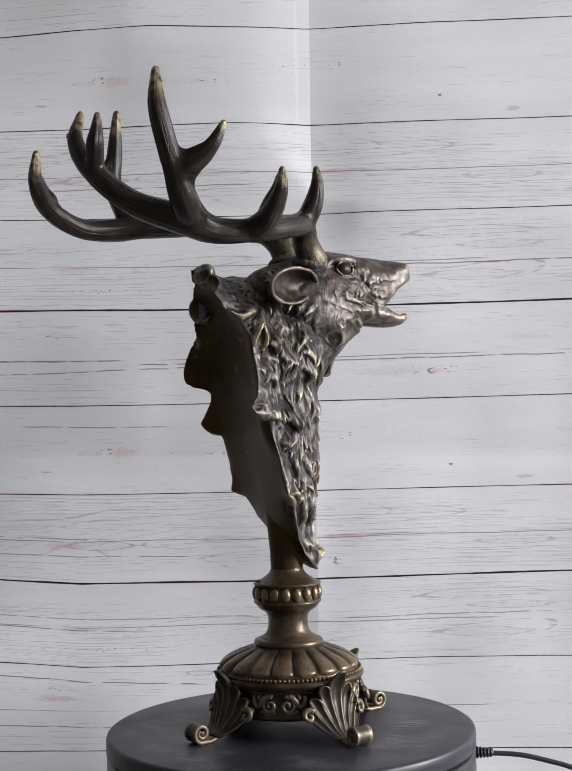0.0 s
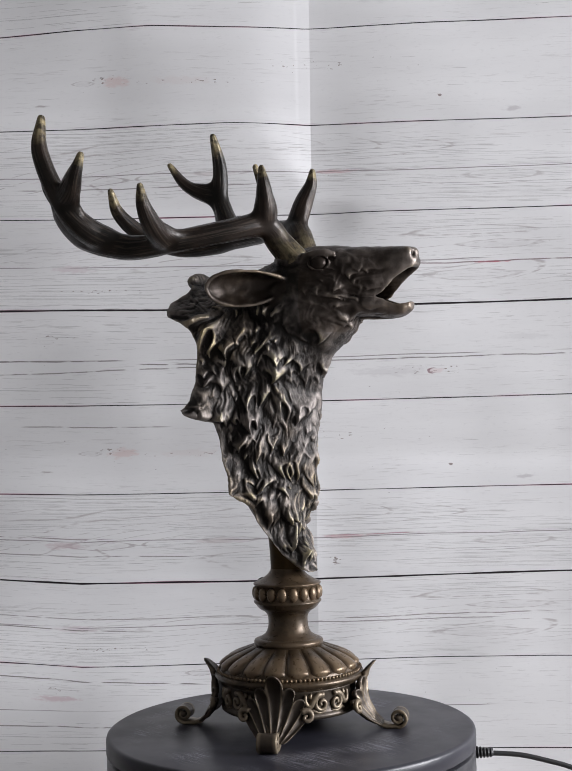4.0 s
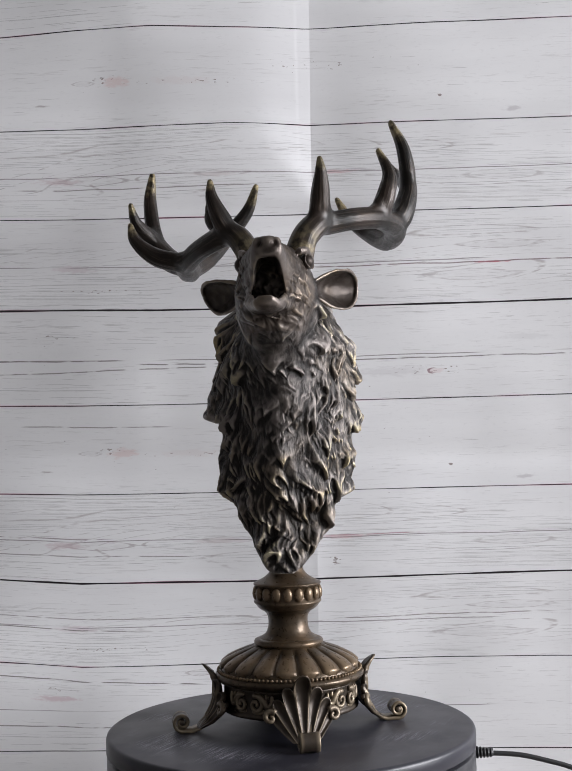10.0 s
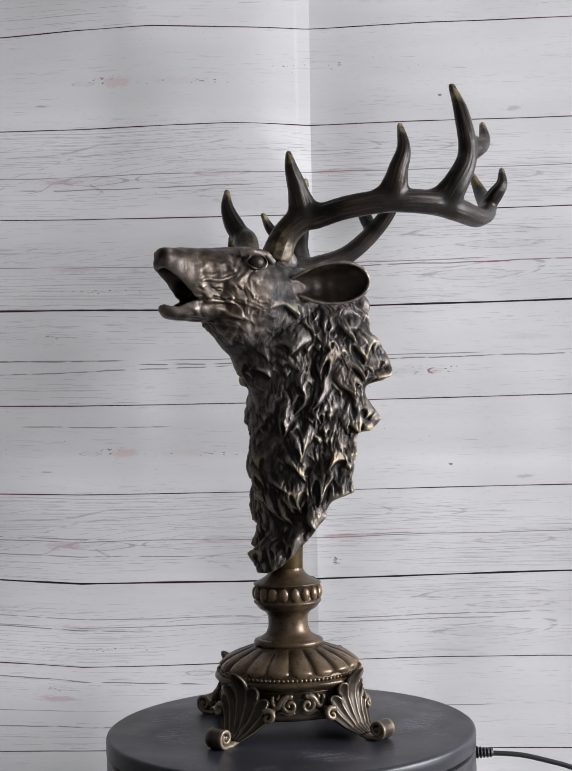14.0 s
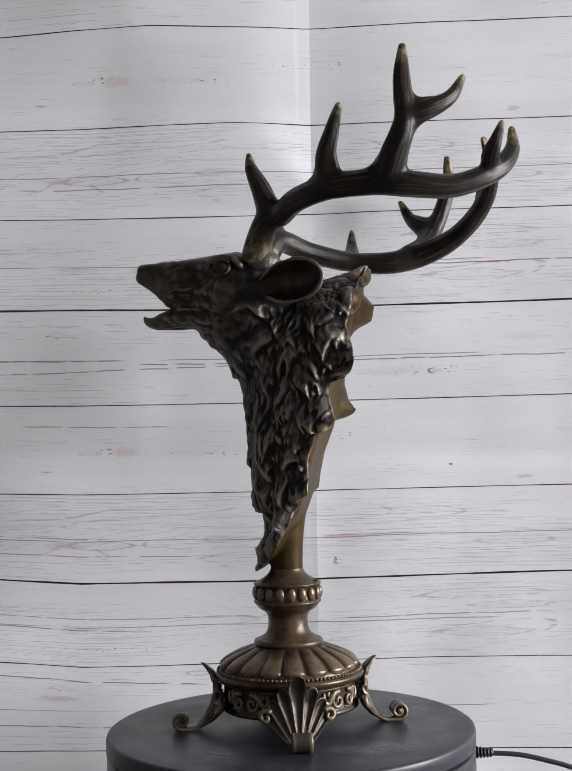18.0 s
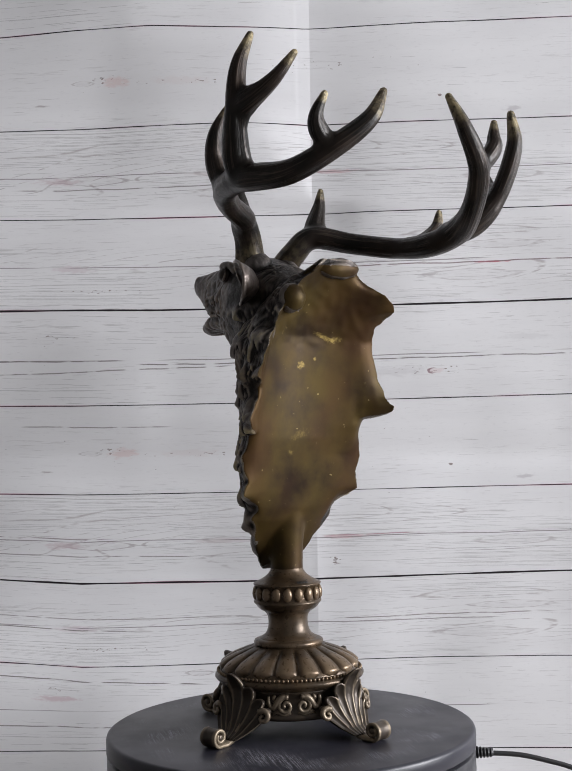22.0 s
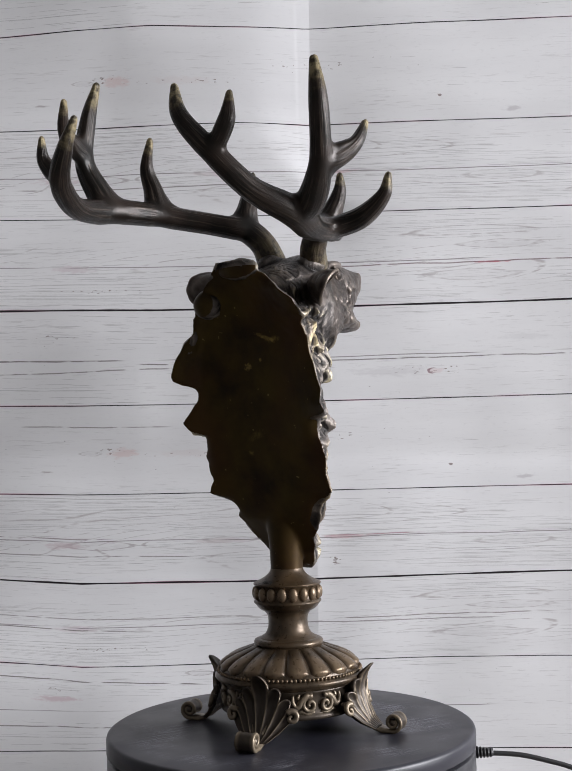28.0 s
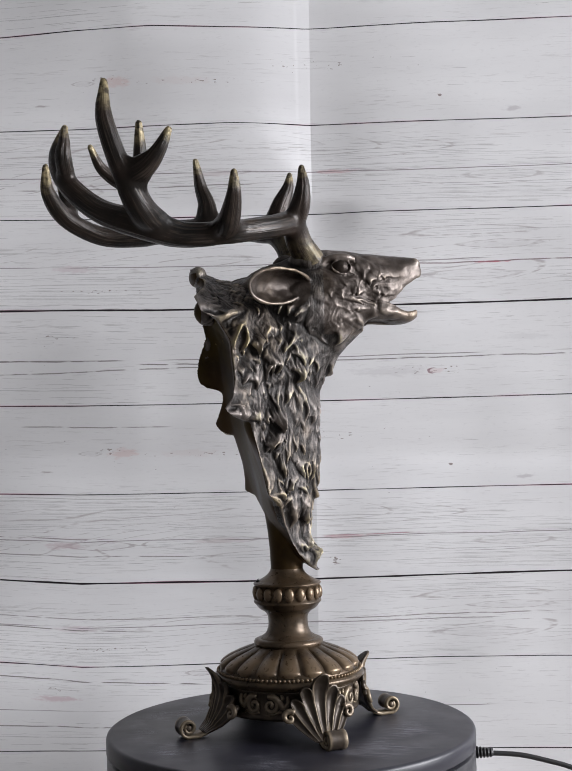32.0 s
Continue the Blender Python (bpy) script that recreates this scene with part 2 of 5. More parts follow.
        base = n.mix(times(n.math("MAXIMUM", ring, fill), n.math("COMPARE", board if b > 9 else four, float(b), 0.1), n.ramp(broken, 0.0, 1.0, 0.35, 1.0), k), base, (0.34, 0.31, 0.32))
    # clusters of small dark chips: board, place, half size
    for (b, ku, kv, a, h, lo) in ((2, -0.186, 0.47, 0.024, 0.0065, 0.585), (2, -0.090, 0.44, 0.075, 0.0035, 0.64), (2, 0.186, 0.26, 0.005, 0.0022, 0.57), (2, 0.06, 0.60, 0.12, 0.012, 0.70), (13, 0.052, 0.20, 0.011, 0.005, 0.58), (3, 0.165, 0.30, 0.055, 0.006, 0.64), (3, -0.25, 0.72, 0.05, 0.006, 0.66), (0, -0.2, 0.2, 0.08, 0.004, 0.64)):
        du = n.math("DIVIDE", n.math("SUBTRACT", u, ku), a)
        dv = n.math("DIVIDE", n.math("MULTIPLY", n.math("SUBTRACT", inside, kv), 0.105), h)
        d = n.math("SQRT", n.math("ADD", n.math("MULTIPLY", du, du), n.math("MULTIPLY", dv, dv)))
        chip = n.noise(n.scaled(cell, (170, 420, 1), (b, b, 0)), 1.0, 2, 0.5)
        chip = n.ramp(n.math("SUBTRACT", chip, n.math("MULTIPLY", d, 0.10)), lo - 0.06, lo - 0.02)
        base = n.mix(times(chip, n.ramp(d, 1.1, 0.7), n.math("COMPARE", board if b > 9 else four, float(b), 0.1), 0.8), base, (0.15, 0.11, 0.10))
    # rosy and grey stains, one set for each four boards: board, place, half size, colour, strength, broken up
    for (b, ku, kv, a, h, tint, k) in (
            (2, -0.178, 0.46, 0.020, 0.008, (0.60, 0.42, 0.41), 0.45), (2, -0.105, 0.45, 0.045, 0.006, (0.60, 0.54, 0.54), 0.35), (2, -0.262, 0.25, 0.010, 0.0016, (0.30, 0.27, 0.27), 0.7),
            (2, 0.268, 0.10, 0.012, 0.0034, (0.45, 0.43, 0.45), 0.7), (3, 0.172, 0.29, 0.012, 0.004, (0.62, 0.50, 0.51), 0.5), (3, 0.120, 0.29, 0.055, 0.007, (0.57, 0.56, 0.575), 0.6), (15, 0.275, 0.62, 0.035, 0.005, (0.57, 0.565, 0.575), 0.5),
            (1, -0.245, 0.42, 0.030, 0.006, (0.50, 0.40, 0.43), 0.55), (1, -0.070, 0.46, 0.036, 0.004, (0.56, 0.50, 0.51), 0.5), (1, 0.065, 0.47, 0.030, 0.003, (0.58, 0.36, 0.38), 0.55),
            (11, -0.253, 0.61, 0.032, 0.0050, (0.52, 0.38, 0.42), 0.6), (16, 0.238, 0.43, 0.026, 0.0013, (0.50, 0.08, 0.12), 0.85), (0, -0.23, 0.45, 0.03, 0.005, (0.52, 0.42, 0.46), 0.45)):
        du = n.math("DIVIDE", n.math("SUBTRACT", u, ku), a)
        dv = n.math("DIVIDE", n.math("MULTIPLY", n.math("SUBTRACT", inside, kv), 0.105), h)
        d = n.math("SQRT", n.math("ADD", n.math("MULTIPLY", du, du), n.math("MULTIPLY", dv, dv)))
        d = n.math("ADD", d, n.math("MULTIPLY", n.math("SUBTRACT", n.noise(n.scaled(uv, (110, 30, 1)), 1.0, 3), 0.5), 1.8))
        here = n.math("COMPARE", board if b > 9 else four, float(b), 0.1)
        base = n.mix(times(n.ramp(d, 1.0, 0.3), here, k), base, tint)
    # small knots with a dark half ring
    for (b, ku, kv, a) in ((3, 0.170, 0.29, 0.0080),):
        du = n.math("DIVIDE", n.math("SUBTRACT", u, ku), a)
        dv = n.math("DIVIDE", n.math("MULTIPLY", n.math("SUBTRACT", inside, kv), 0.105), a * 0.42)
        d = n.math("SQRT", n.math("ADD", n.math("MULTIPLY", du, du), n.math("MULTIPLY", dv, dv)))
        d = n.math("ADD", d, n.math("MULTIPLY", n.math("SUBTRACT", n.noise(n.scaled(uv, (160, 20, 1)), 1.0, 2), 0.5), 0.7))
        ringed = times(n.ramp(n.math("ABSOLUTE", n.math("SUBTRACT", d, 0.85)), 0.26, 0.08), n.ramp(du, 0.5, -0.5), n.math("COMPARE", four, float(b), 0.1))
        base = n.mix(n.math("MULTIPLY", ringed, 0.75), base, (0.20, 0.09, 0.11))
    # dark specks
    speck = n.ramp(n.noise(n.scaled(uv, (150, 34, 1)), 1.0, 2), 0.755, 0.80)
    base = n.mix(n.math("MULTIPLY", speck, 0.75), base, (0.08, 0.06, 0.06))
    # joints between the boards: dark lines of uneven width, some with a rosy edge
    wob = n.math("MULTIPLY", n.math("SUBTRACT", n.noise(n.scaled(uv, (9, 0.3, 1)), 1.0, 3), 0.5), 0.008)
    gap = n.math("ABSOLUTE", n.math("SUBTRACT", n.math("FRACT", n.math("ADD", n.math("ADD", v, wob), 0.5)), 0.5))
    line_no = n.math("MODULO", n.math("ADD", n.math("ROUND", v), 40.0), 4.0)
    heavy = n.math("MAXIMUM", n.math("COMPARE", n.math("ROUND", v), 16.0, 0.1), n.math("COMPARE", n.math("ROUND", v), 13.0, 0.1))
    width = n.math("ADD", 0.0048, n.math("MULTIPLY", heavy, 0.0052))
    width = n.math("MULTIPLY", width, n.ramp(n.noise(n.scaled(uv, (14, 1, 1)), 1.0, 3), 0.3, 0.7, 0.65, 1.2))
    joint = n.ramp(n.math("SUBTRACT", gap, width), 0.003, -0.002)
    edge = n.ramp(n.math("SUBTRACT", gap, width), 0.008, 0.0)
    pink = n.ramp(n.noise(n.scaled(uv, (5, 1, 1), (4, 0, 0)), 1.0, 2), 0.50, 0.62)
    base = n.mix(times(edge, pink, 0.65), base, (0.45, 0.08, 0.20))
    base = n.mix(joint, base, (0.012, 0.009, 0.011))
    # longer scored lines: board, height on it, from, to, slope, colour
    for (b, kv, u0, u1, tilt, ink) in ((16, 0.43, 0.02, 0.40, 0.02, (0.16, 0.10, 0.11)), (15, 0.47, -0.40, -0.17, -0.05, (0.12, 0.10, 0.10)), (15, 0.43, -0.17, 0.40, 0.02, (0.13, 0.11, 0.11)), (13, 0.50, -0.40, -0.19, -0.10, (0.22, 0.18, 0.19)), (13, 0.49, 0.037, 0.157, 0.0, (0.36, 0.22, 0.24)),
                                       (12, 0.44, -0.40, -0.16, -0.12, (0.14, 0.12, 0.12)), (12, 0.52, 0.05, 0.30, 0.08, (0.20, 0.17, 0.17)), (11, 0.83, -0.40, -0.09, -0.42, (0.12, 0.10, 0.10)), (11, 0.29, -0.40, -0.18, -0.20, (0.16, 0.14, 0.14)), (15, 0.355, -0.40, -0.05, 0.28, (0.18, 0.16, 0.16)), (12, 0.57, -0.40, 0.02, 0.02, (0.26, 0.24, 0.24)), (13, 0.30, -0.40, -0.10, -0.04, (0.24, 0.22, 0.22)), (17, 0.33, -0.30, -0.02, 0.02, (0.20, 0.18, 0.18)), (19, 0.40, -0.36, -0.20, 0.05, (0.16, 0.14, 0.14)), (14, 0.76, -0.30, -0.12, -0.06, (0.20, 0.18, 0.18))):
        bend = n.math("MULTIPLY", n.math("SUBTRACT", n.noise(n.scaled(cell, (9, 1, 1), (b, 0, 0)), 1.0, 3), 0.5), 0.06)
        at = n.math("ADD", n.math("ADD", kv, bend), n.math("MULTIPLY", n.math("SUBTRACT", u, 0.5 * (u0 + u1)), tilt))
        line = n.ramp(n.math("ABSOLUTE", n.math("SUBTRACT", inside, at)), 0.0085, 0.003)
        span = times(n.ramp(u, u0, u0 + 0.02), n.ramp(u, u1, u1 - 0.02))
        worn_off = n.ramp(n.noise(n.scaled(cell, (45, 20, 1), (b, 3, 0)), 1.0, 2), 0.33, 0.50)
        base = n.mix(times(line, span, worn_off, n.math("COMPARE", board, float(b), 0.1), 0.85), base, ink)
    # a fine crack along the middle of some boards
    wob2 = n.math("MULTIPLY", n.math("SUBTRACT", n.noise(n.scaled(uv, (5, 1, 1), (2, 3, 0)), 1.0, 3), 0.5), 0.07)
    crack = n.math("ABSOLUTE", n.math("SUBTRACT", n.math("ADD", inside, wob2), 0.47))
    crack = n.ramp(crack, 0.0075, 0.002)
    part_ = n.ramp(n.noise(n.scaled(cell, (5, 1, 1), (9, 0, 0)), 1.0, 2), 0.40, 0.48)
    base = n.mix(times(crack, part_, n.math("LESS_THAN", n.math("ABSOLUTE", n.math("SUBTRACT", four, 2.0)), 5.0), n.math("SUBTRACT", 1.0, n.math("COMPARE", four, 2.0, 0.1)), 0.75), base, (0.13, 0.10, 0.11))
    n.set(Base_Color=base, Roughness=0.42, Specular_IOR_Level=0.35,
          Normal=n.bump(n.noise(n.coord(), 350, 3), 0.02, 0.0005))
    return n.mat


SHEET = printed_sheet()


# ---- mesh helpers ----
def mesh_of(name, verts, faces, mats, smooth=True, index=None, attrs=()):
    me = bpy.data.meshes.new(name)
    me.from_pydata([tuple(map(float, v)) for v in verts] if not isinstance(verts, np.ndarray) else verts.tolist(), [], faces)
    for m in mats if isinstance(mats, (list, tuple)) else [mats]:
        me.materials.append(m)
    if index is not None:
        me.polygons.foreach_set("material_index", np.asarray(index, dtype=np.int32))
    me.polygons.foreach_set("use_smooth", [smooth] * len(me.polygons))
    for key, values in attrs:
        a = me.attributes.new(key, "FLOAT", "POINT")
        a.data.foreach_set("value", np.asarray(values, dtype=np.float32))
    me.update()
    return me


def part(name, me, parent, label="", m=None):
    ob = new(name, me)
    ob.parent = parent
    if m is not None:
        ob.matrix_basis = m
    return tagged(ob, label) if label else ob


def grid_faces(rows, cols, closed=True, flip=False, start=0):
    out = []
    for i in range(rows - 1):
        for j in range(cols if closed else cols - 1):
            k = (j + 1) % cols
            f = (start + i * cols + j, start + i * cols + k, start + (i + 1) * cols + k, start + (i + 1) * cols + j)
            out.append(f[::-1] if flip else f)
    return out


def lathe(profile, n=96):
    """Turned form: profile of (radius, height), from below upwards."""
    prof = np.array(profile)
    ang = np.linspace(0, 2 * np.pi, n, endpoint=False)
    v = []
    for r, z in prof:
        for a in ang:
            v.append((r * np.cos(a), r * np.sin(a), z))
    f = grid_faces(len(prof), n)
    if prof[0, 0] > 1e-5:
        f.append(tuple(reversed(range(n))))
    if prof[-1, 0] > 1e-5:
        f.append(tuple((len(prof) - 1) * n + j for j in range(n)))
    return np.array(v), f


def smooth_curve(pts, per=10):
    """Catmull-Rom through rows of any width."""
    p = np.array(pts, dtype=float)
    p = np.vstack([2 * p[0] - p[1], p, 2 * p[-1] - p[-2]])
    out = []
    for i in range(1, len(p) - 2):
        a, b, c, d = p[i - 1:i + 3]
        for t in np.linspace(0, 1, per, endpoint=False):
            out.append(0.5 * (2 * b + (c - a) * t + (2 * a - 5 * b + 4 * c - d) * t * t + (3 * b - a - 3 * c + d) * t ** 3))
    out.append(p[-2])
    return np.array(out)


def tube(path, n=12, groove=0.0, seed=0.0, flat=1.0):
    """Tube along rows (x, y, z, radius), domed at its end. Returns verts, faces, share along it, groove height."""
    pts, rad = path[:, :3], path[:, 3]
    tan = np.gradient(pts, axis=0)
    tan /= np.linalg.norm(tan, axis=1)[:, None]
    side = np.cross(tan[0], (0.3, 0.2, 1.0) if abs(tan[0][2]) < 0.9 else (1.0, 0.2, 0.1))
    side /= np.linalg.norm(side)
    length = np.concatenate([[0], np.cumsum(np.linalg.norm(np.diff(pts, axis=0), axis=1))])
    ang = np.linspace(0, 2 * np.pi, n, endpoint=False)
    v, along, gr = [], [], []

    def ring(c, t, s, r, l):
        b = np.cross(t, s)
        for a in ang:
            g = 0.0
            if groove:
                g = noise.noise((math.cos(a) * 3.2 + seed, math.sin(a) * 3.2, l * 22 + seed)) * 0.6 + noise.noise((math.cos(a) * 7 + seed, math.sin(a) * 7, l * 28)) * 0.5
            v.append(c + (s * np.cos(a) + b * np.sin(a) * flat) * (r + groove * g * min(1.0, r / 0.006)))
            along.append(l / length[-1])
            gr.append(g)
    for i in range(len(pts)):
        side = side - tan[i] * (side @ tan[i])
        side /= np.linalg.norm(side)
        ring(pts[i], tan[i], side, rad[i], length[i])
    for q in (0.45, 0.75, 0.93):
        ring(pts[-1] + tan[-1] * rad[-1] * q, tan[-1], side, rad[-1] * math.sqrt(1 - q * q), length[-1])
    rows = len(v) // n
    f = grid_faces(rows, n)
    f.append(tuple(reversed(range(n))))
    f.append(tuple((rows - 1) * n + j for j in range(n)))
    return np.array(v), f, np.array(along), np.array(gr)


class Pile:
    """Collects pieces of one mesh."""

    def __init__(self):
        self.v, self.f, self.n, self.extra = [], [], 0, {}

    def add(self, v, f, **attrs):
        self.v.append(np.asarray(v))
        self.f += [tuple(i + self.n for i in q) for q in f]
        self.n += len(v)
        for k, a in attrs.items():
            self.extra.setdefault(k, []).append(np.asarray(a, dtype=float))
        return self

    def verts(self):
        return np.vstack(self.v)

    def attr(self, k):
        return np.concatenate(self.extra[k])


def ellipsoid(c, r, n=20, m=12, turn=None):
    v, f = lathe([(math.sin(a), -math.cos(a)) for a in np.linspace(0.08, math.pi - 0.08, m)], n)
    v = v * np.array(r)
    if turn is not None:
        v = v @ np.array(turn).T
    return v + np.array(c), f


# ---- the room: walls, ceiling, floor, window opening ----
def box(name, lo, hi, mat, label, kind="structure"):
    x0, y0, z0 = lo
    x1, y1, z1 = hi
    v = [(x0, y0, z0), (x1, y0, z0), (x1, y1, z0), (x0, y1, z0), (x0, y0, z1), (x1, y0, z1), (x1, y1, z1), (x0, y1, z1)]
    f = [(3, 2, 1, 0), (4, 5, 6, 7), (0, 1, 5, 4), (1, 2, 6, 5), (2, 3, 7, 6), (3, 0, 4, 7)]
    ob = new(name, mesh_of(name, v, f, mat, smooth=False))
    return tagged(ob, label, "", "", kind)


# unseen surroundings added for reflections; walls kept grey to limit bounced light
box("floor", (-2.2, -2.6, -0.95), (2.6, 1.2, -0.85), FLOOR, "grey floor of the photo corner")
box("ceiling", (-2.2, -2.6, 1.75), (2.6, 1.2, 1.85), WALL, "plain grey ceiling")
box("wall_north", (-2.2, 1.2, -0.85), (2.6, 1.3, 1.75), WALL, "plain grey wall behind the printed sheet")
box("wall_south", (-2.2, -2.7, -0.85), (2.6, -2.6, 1.75), WALL, "plain grey wall")
box("wall_west", (-2.3, -2.6, -0.85), (-2.2, 1.2, 1.75), WALL, "plain grey wall")
wall_east = new("wall_east")
tagged(wall_east, "plain grey wall with a window opening", "wall", "", "structure")
for lo, hi in (((2.6, -2.6, -0.85), (2.72, -1.37, 1.75)), ((2.6, 0.13, -0.85), (2.72, 1.2, 1.75)),
               ((2.6, -1.37, -0.85), (2.72, 0.13, -0.05)), ((2.6, -1.37, 1.45), (2.72, 0.13, 1.75))):
    b = box("wall_panel", lo, hi, WALL, "")
    b.parent = wall_east
box("stand", (-0.12, -0.12, -0.85), (0.12, 0.12, -0.052), STAND, "plain grey stand under the turntable")

# ---- the printed sheet behind the sculpture ----
SHEET_Y = 0.27
LINE_X = (-0.40, -0.314, -0.2265, -0.139, -0.051, 0.034, 0.179, 0.40)
LINE_Z = (  # heights of the printed joints, top joint first
    (0.830, 0.826, 0.828, 0.830, 0.829, 0.828, 0.828, 0.828),
    (0.710, 0.711, 0.716, 0.719, 0.7154, 0.7131, 0.7164, 0.717),
    (0.601, 0.602, 0.603, 0.605, 0.6065, 0.6035, 0.604, 0.603),
    (0.502, 0.502, 0.501, 0.501, 0.5015, 0.502, 0.502, 0.502),
    (0.400, 0.400, 0.399, 0.397, 0.3964, 0.3957, 0.3964, 0.398),
    (0.295, 0.294, 0.292, 0.291, 0.2906, 0.2908, 0.2911, 0.292),
    (0.198, 0.1965, 0.1934, 0.1924, 0.192, 0.1916, 0.1915, 0.191),
    (0.108, 0.103, 0.096, 0.095, 0.0936, 0.0943, 0.0954, 0.097),
    (0.022, 0.016, 0.0066, 0.0047, 0.004, 0.005, 0.005, 0.003),
    (-0.075, -0.0795, -0.083, -0.086, -0.0885, -0.091, -0.0945, -0.097))


def sheet_fold(x, z):
    """How far the hung sheet lies behind its plane: packing folds that cross, and slack between them."""
    d = x - (0.0375 + 0.012 * (z - 0.38))
    cross = 0.520
    up = max(0.0, z - cross)
    wedge = min(0.055, 0.72 * up)
    steep = 0.17 - 0.115 * min(1.0, max(0.0, (up - 0.04) / 0.08))
    if d < 0:
        y = steep * 0.5 * (d + wedge + math.hypot(d + wedge, 0.25 * wedge)) + 0.0012 * min(1.0, up / 0.08) * math.exp(d / 0.09) + 0.0007 * math.exp(d / 0.020)
        low = z - cross + 0.004
        if low < 0:
            y += 0.0058 * math.exp(-((d / 0.110) ** 2 + (low / 0.052) ** 2) ** 1.4) * min(1.0, -low / 0.012)
    else:
        y = (steep * wedge + 0.0012 * min(1.0, up / 0.08)) * math.exp(-d / 0.25) + 0.0007 * math.exp(-d / 0.060)
        low = z - cross + 0.004
        if low < 0:
            y += 0.0058 * math.exp(-((d / 0.045) ** 2 + (low / 0.052) ** 2) ** 1.4) * min(1.0, -low / 0.012)
    y += -0.05 * x * x * (1.0 if abs(x) < 0.4 else 0.16 / (x * x)) + 0.0060 * noise.noise((x * 4.6, z * 3.1, 1.7)) + 0.0024 * noise.noise((x * 10.0, z * 7.0, 4.2))
    y -= 0.0013 * math.exp(-abs(d) / 0.016) * min(1.0, max(0.0, (0.33 - z) / 0.05))
    # added tilt for brightness, one side: to the window at the foot, away above
    left = min(0.0, x + 0.06)
    y += 0.07 * left / (1.0 + math.exp((z - 0.05) / 0.022))
    far = min(0.0, x + 0.16)
    y -= 0.07 * far * (math.exp(-((z - 0.29) / 0.085) ** 2) + 1.0 / (1.0 + math.exp((0.70 - z) / 0.03)))
    for zc, amp in ((0.232 - 0.02 * x, 0.0070), (cross, 0.0020)):
        y += amp * math.exp(-abs(z - zc) / (0.055 if z > zc else 0.045))
    return y


def build_sheet():
    xs = np.unique(np.concatenate([np.linspace(-0.75, 0.75, 150), np.linspace(-0.02, 0.09, 40), np.linspace(0.0295, 0.0535, 49)]))
    zs = np.unique(np.concatenate([np.linspace(-0.80, -0.12, 30), np.linspace(-0.12, 1.05, 170)]))
    v, uv = [], []
    heights = np.array(LINE_Z)
    for z in zs:
        for x in xs:
            v.append((x, SHEET_Y + sheet_fold(x, z), z))
            col = np.array([np.interp(x, LINE_X, row) for row in heights])
            k = np.arange(len(col))
            if z > col[0]:
                t = -(z - col[0]) / 0.104
            elif z < col[-1]:
                t = k[-1] + (col[-1] - z) / 0.100
            else:
                t = np.interp(-z, -col, k)
            uv.append((x, 20.0 - t))
    f = grid_faces(len(zs), len(xs), closed=False)
    me = mesh_of("backdrop", v, f, SHEET)
    layer = me.uv_layers.new(name="UVMap")
    idx = np.zeros(len(me.loops), dtype=np.int32)
    me.loops.foreach_get("vertex_index", idx)
    layer.data.foreach_set("uv", np.array(uv)[idx].ravel())
    ob = new("backdrop", me)
    sol = ob.modifiers.new("thickness", "SOLIDIFY")
    sol.thickness, sol.offset = 0.0006, 1.0
    return tagged(ob, "creased vinyl sheet printed with whitewashed wooden boards, hung behind", "backdrop", "", "structure")


build_sheet()

# ---- turntable ----
turntable = tagged(new("turntable"), "round black motorised turntable with a scratched top", "turntable")
R = 0.16
v, f = lathe([(0.0001, -0.0145), (0.150, -0.0145), (R - 0.0015, -0.0145), (R, -0.0135), (R, -0.003), (R - 0.0006, -0.0012), (R - 0.0022, -0.0002), (R - 0.004, 0), (0.10, 0), (0.0001, 0)], 160)
platter = part("platter", mesh_of("platter", v, f, PLATTER), turntable, "glossy black round top, scratched in the middle")
v, f = lathe([(0.150, -0.052), (R - 0.002, -0.052), (R - 0.0005, -0.050), (R - 0.0005, -0.0185), (R - 0.0015, -0.0172), (0.150, -0.0168), (0.150, -0.0150)], 160)
part("base", mesh_of("base", v, f, BASE_BLACK), turntable, "black plastic base ring")
for a in range(3):
    v, f = lathe([(0.0001, 0), (0.008, 0), (0.008, 0.002), (0.0001, 0.002)], 16)
    part("rubber_foot", mesh_of("rubber_foot", v, f, RUBBER), turntable, "", pose(0.10 * math.cos(a * 2.1 + 0.3), 0.10 * math.sin(a * 2.1 + 0.3), -0.052))

# power cable with a ribbed strain relief
cable = tagged(new("power_cable"), "black power cable plugged into the side of the turntable", "cable")
path = smooth_curve([(0.155, 0.0, -0.0278, 0.0022), (0.176, 0.0, -0.0290, 0.0022), (0.200, 0.0, -0.0312, 0.0022), (0.222, -0.001, -0.0362, 0.0022), (0.248, -0.003, -0.0440, 0.0022),
                     (0.30, -0.01, -0.066, 0.0022), (0.36, -0.01, -0.12, 0.0022), (0.41, 0.0, -0.28, 0.0022), (0.43, 0.0, -0.60, 0.0022), (0.46, 0.05, -0.845, 0.0022)], 8)
v, f, _, _ = tube(path, 12)
part("cord", mesh_of("cord", v, f, RUBBER), cable)
rib = Pile()
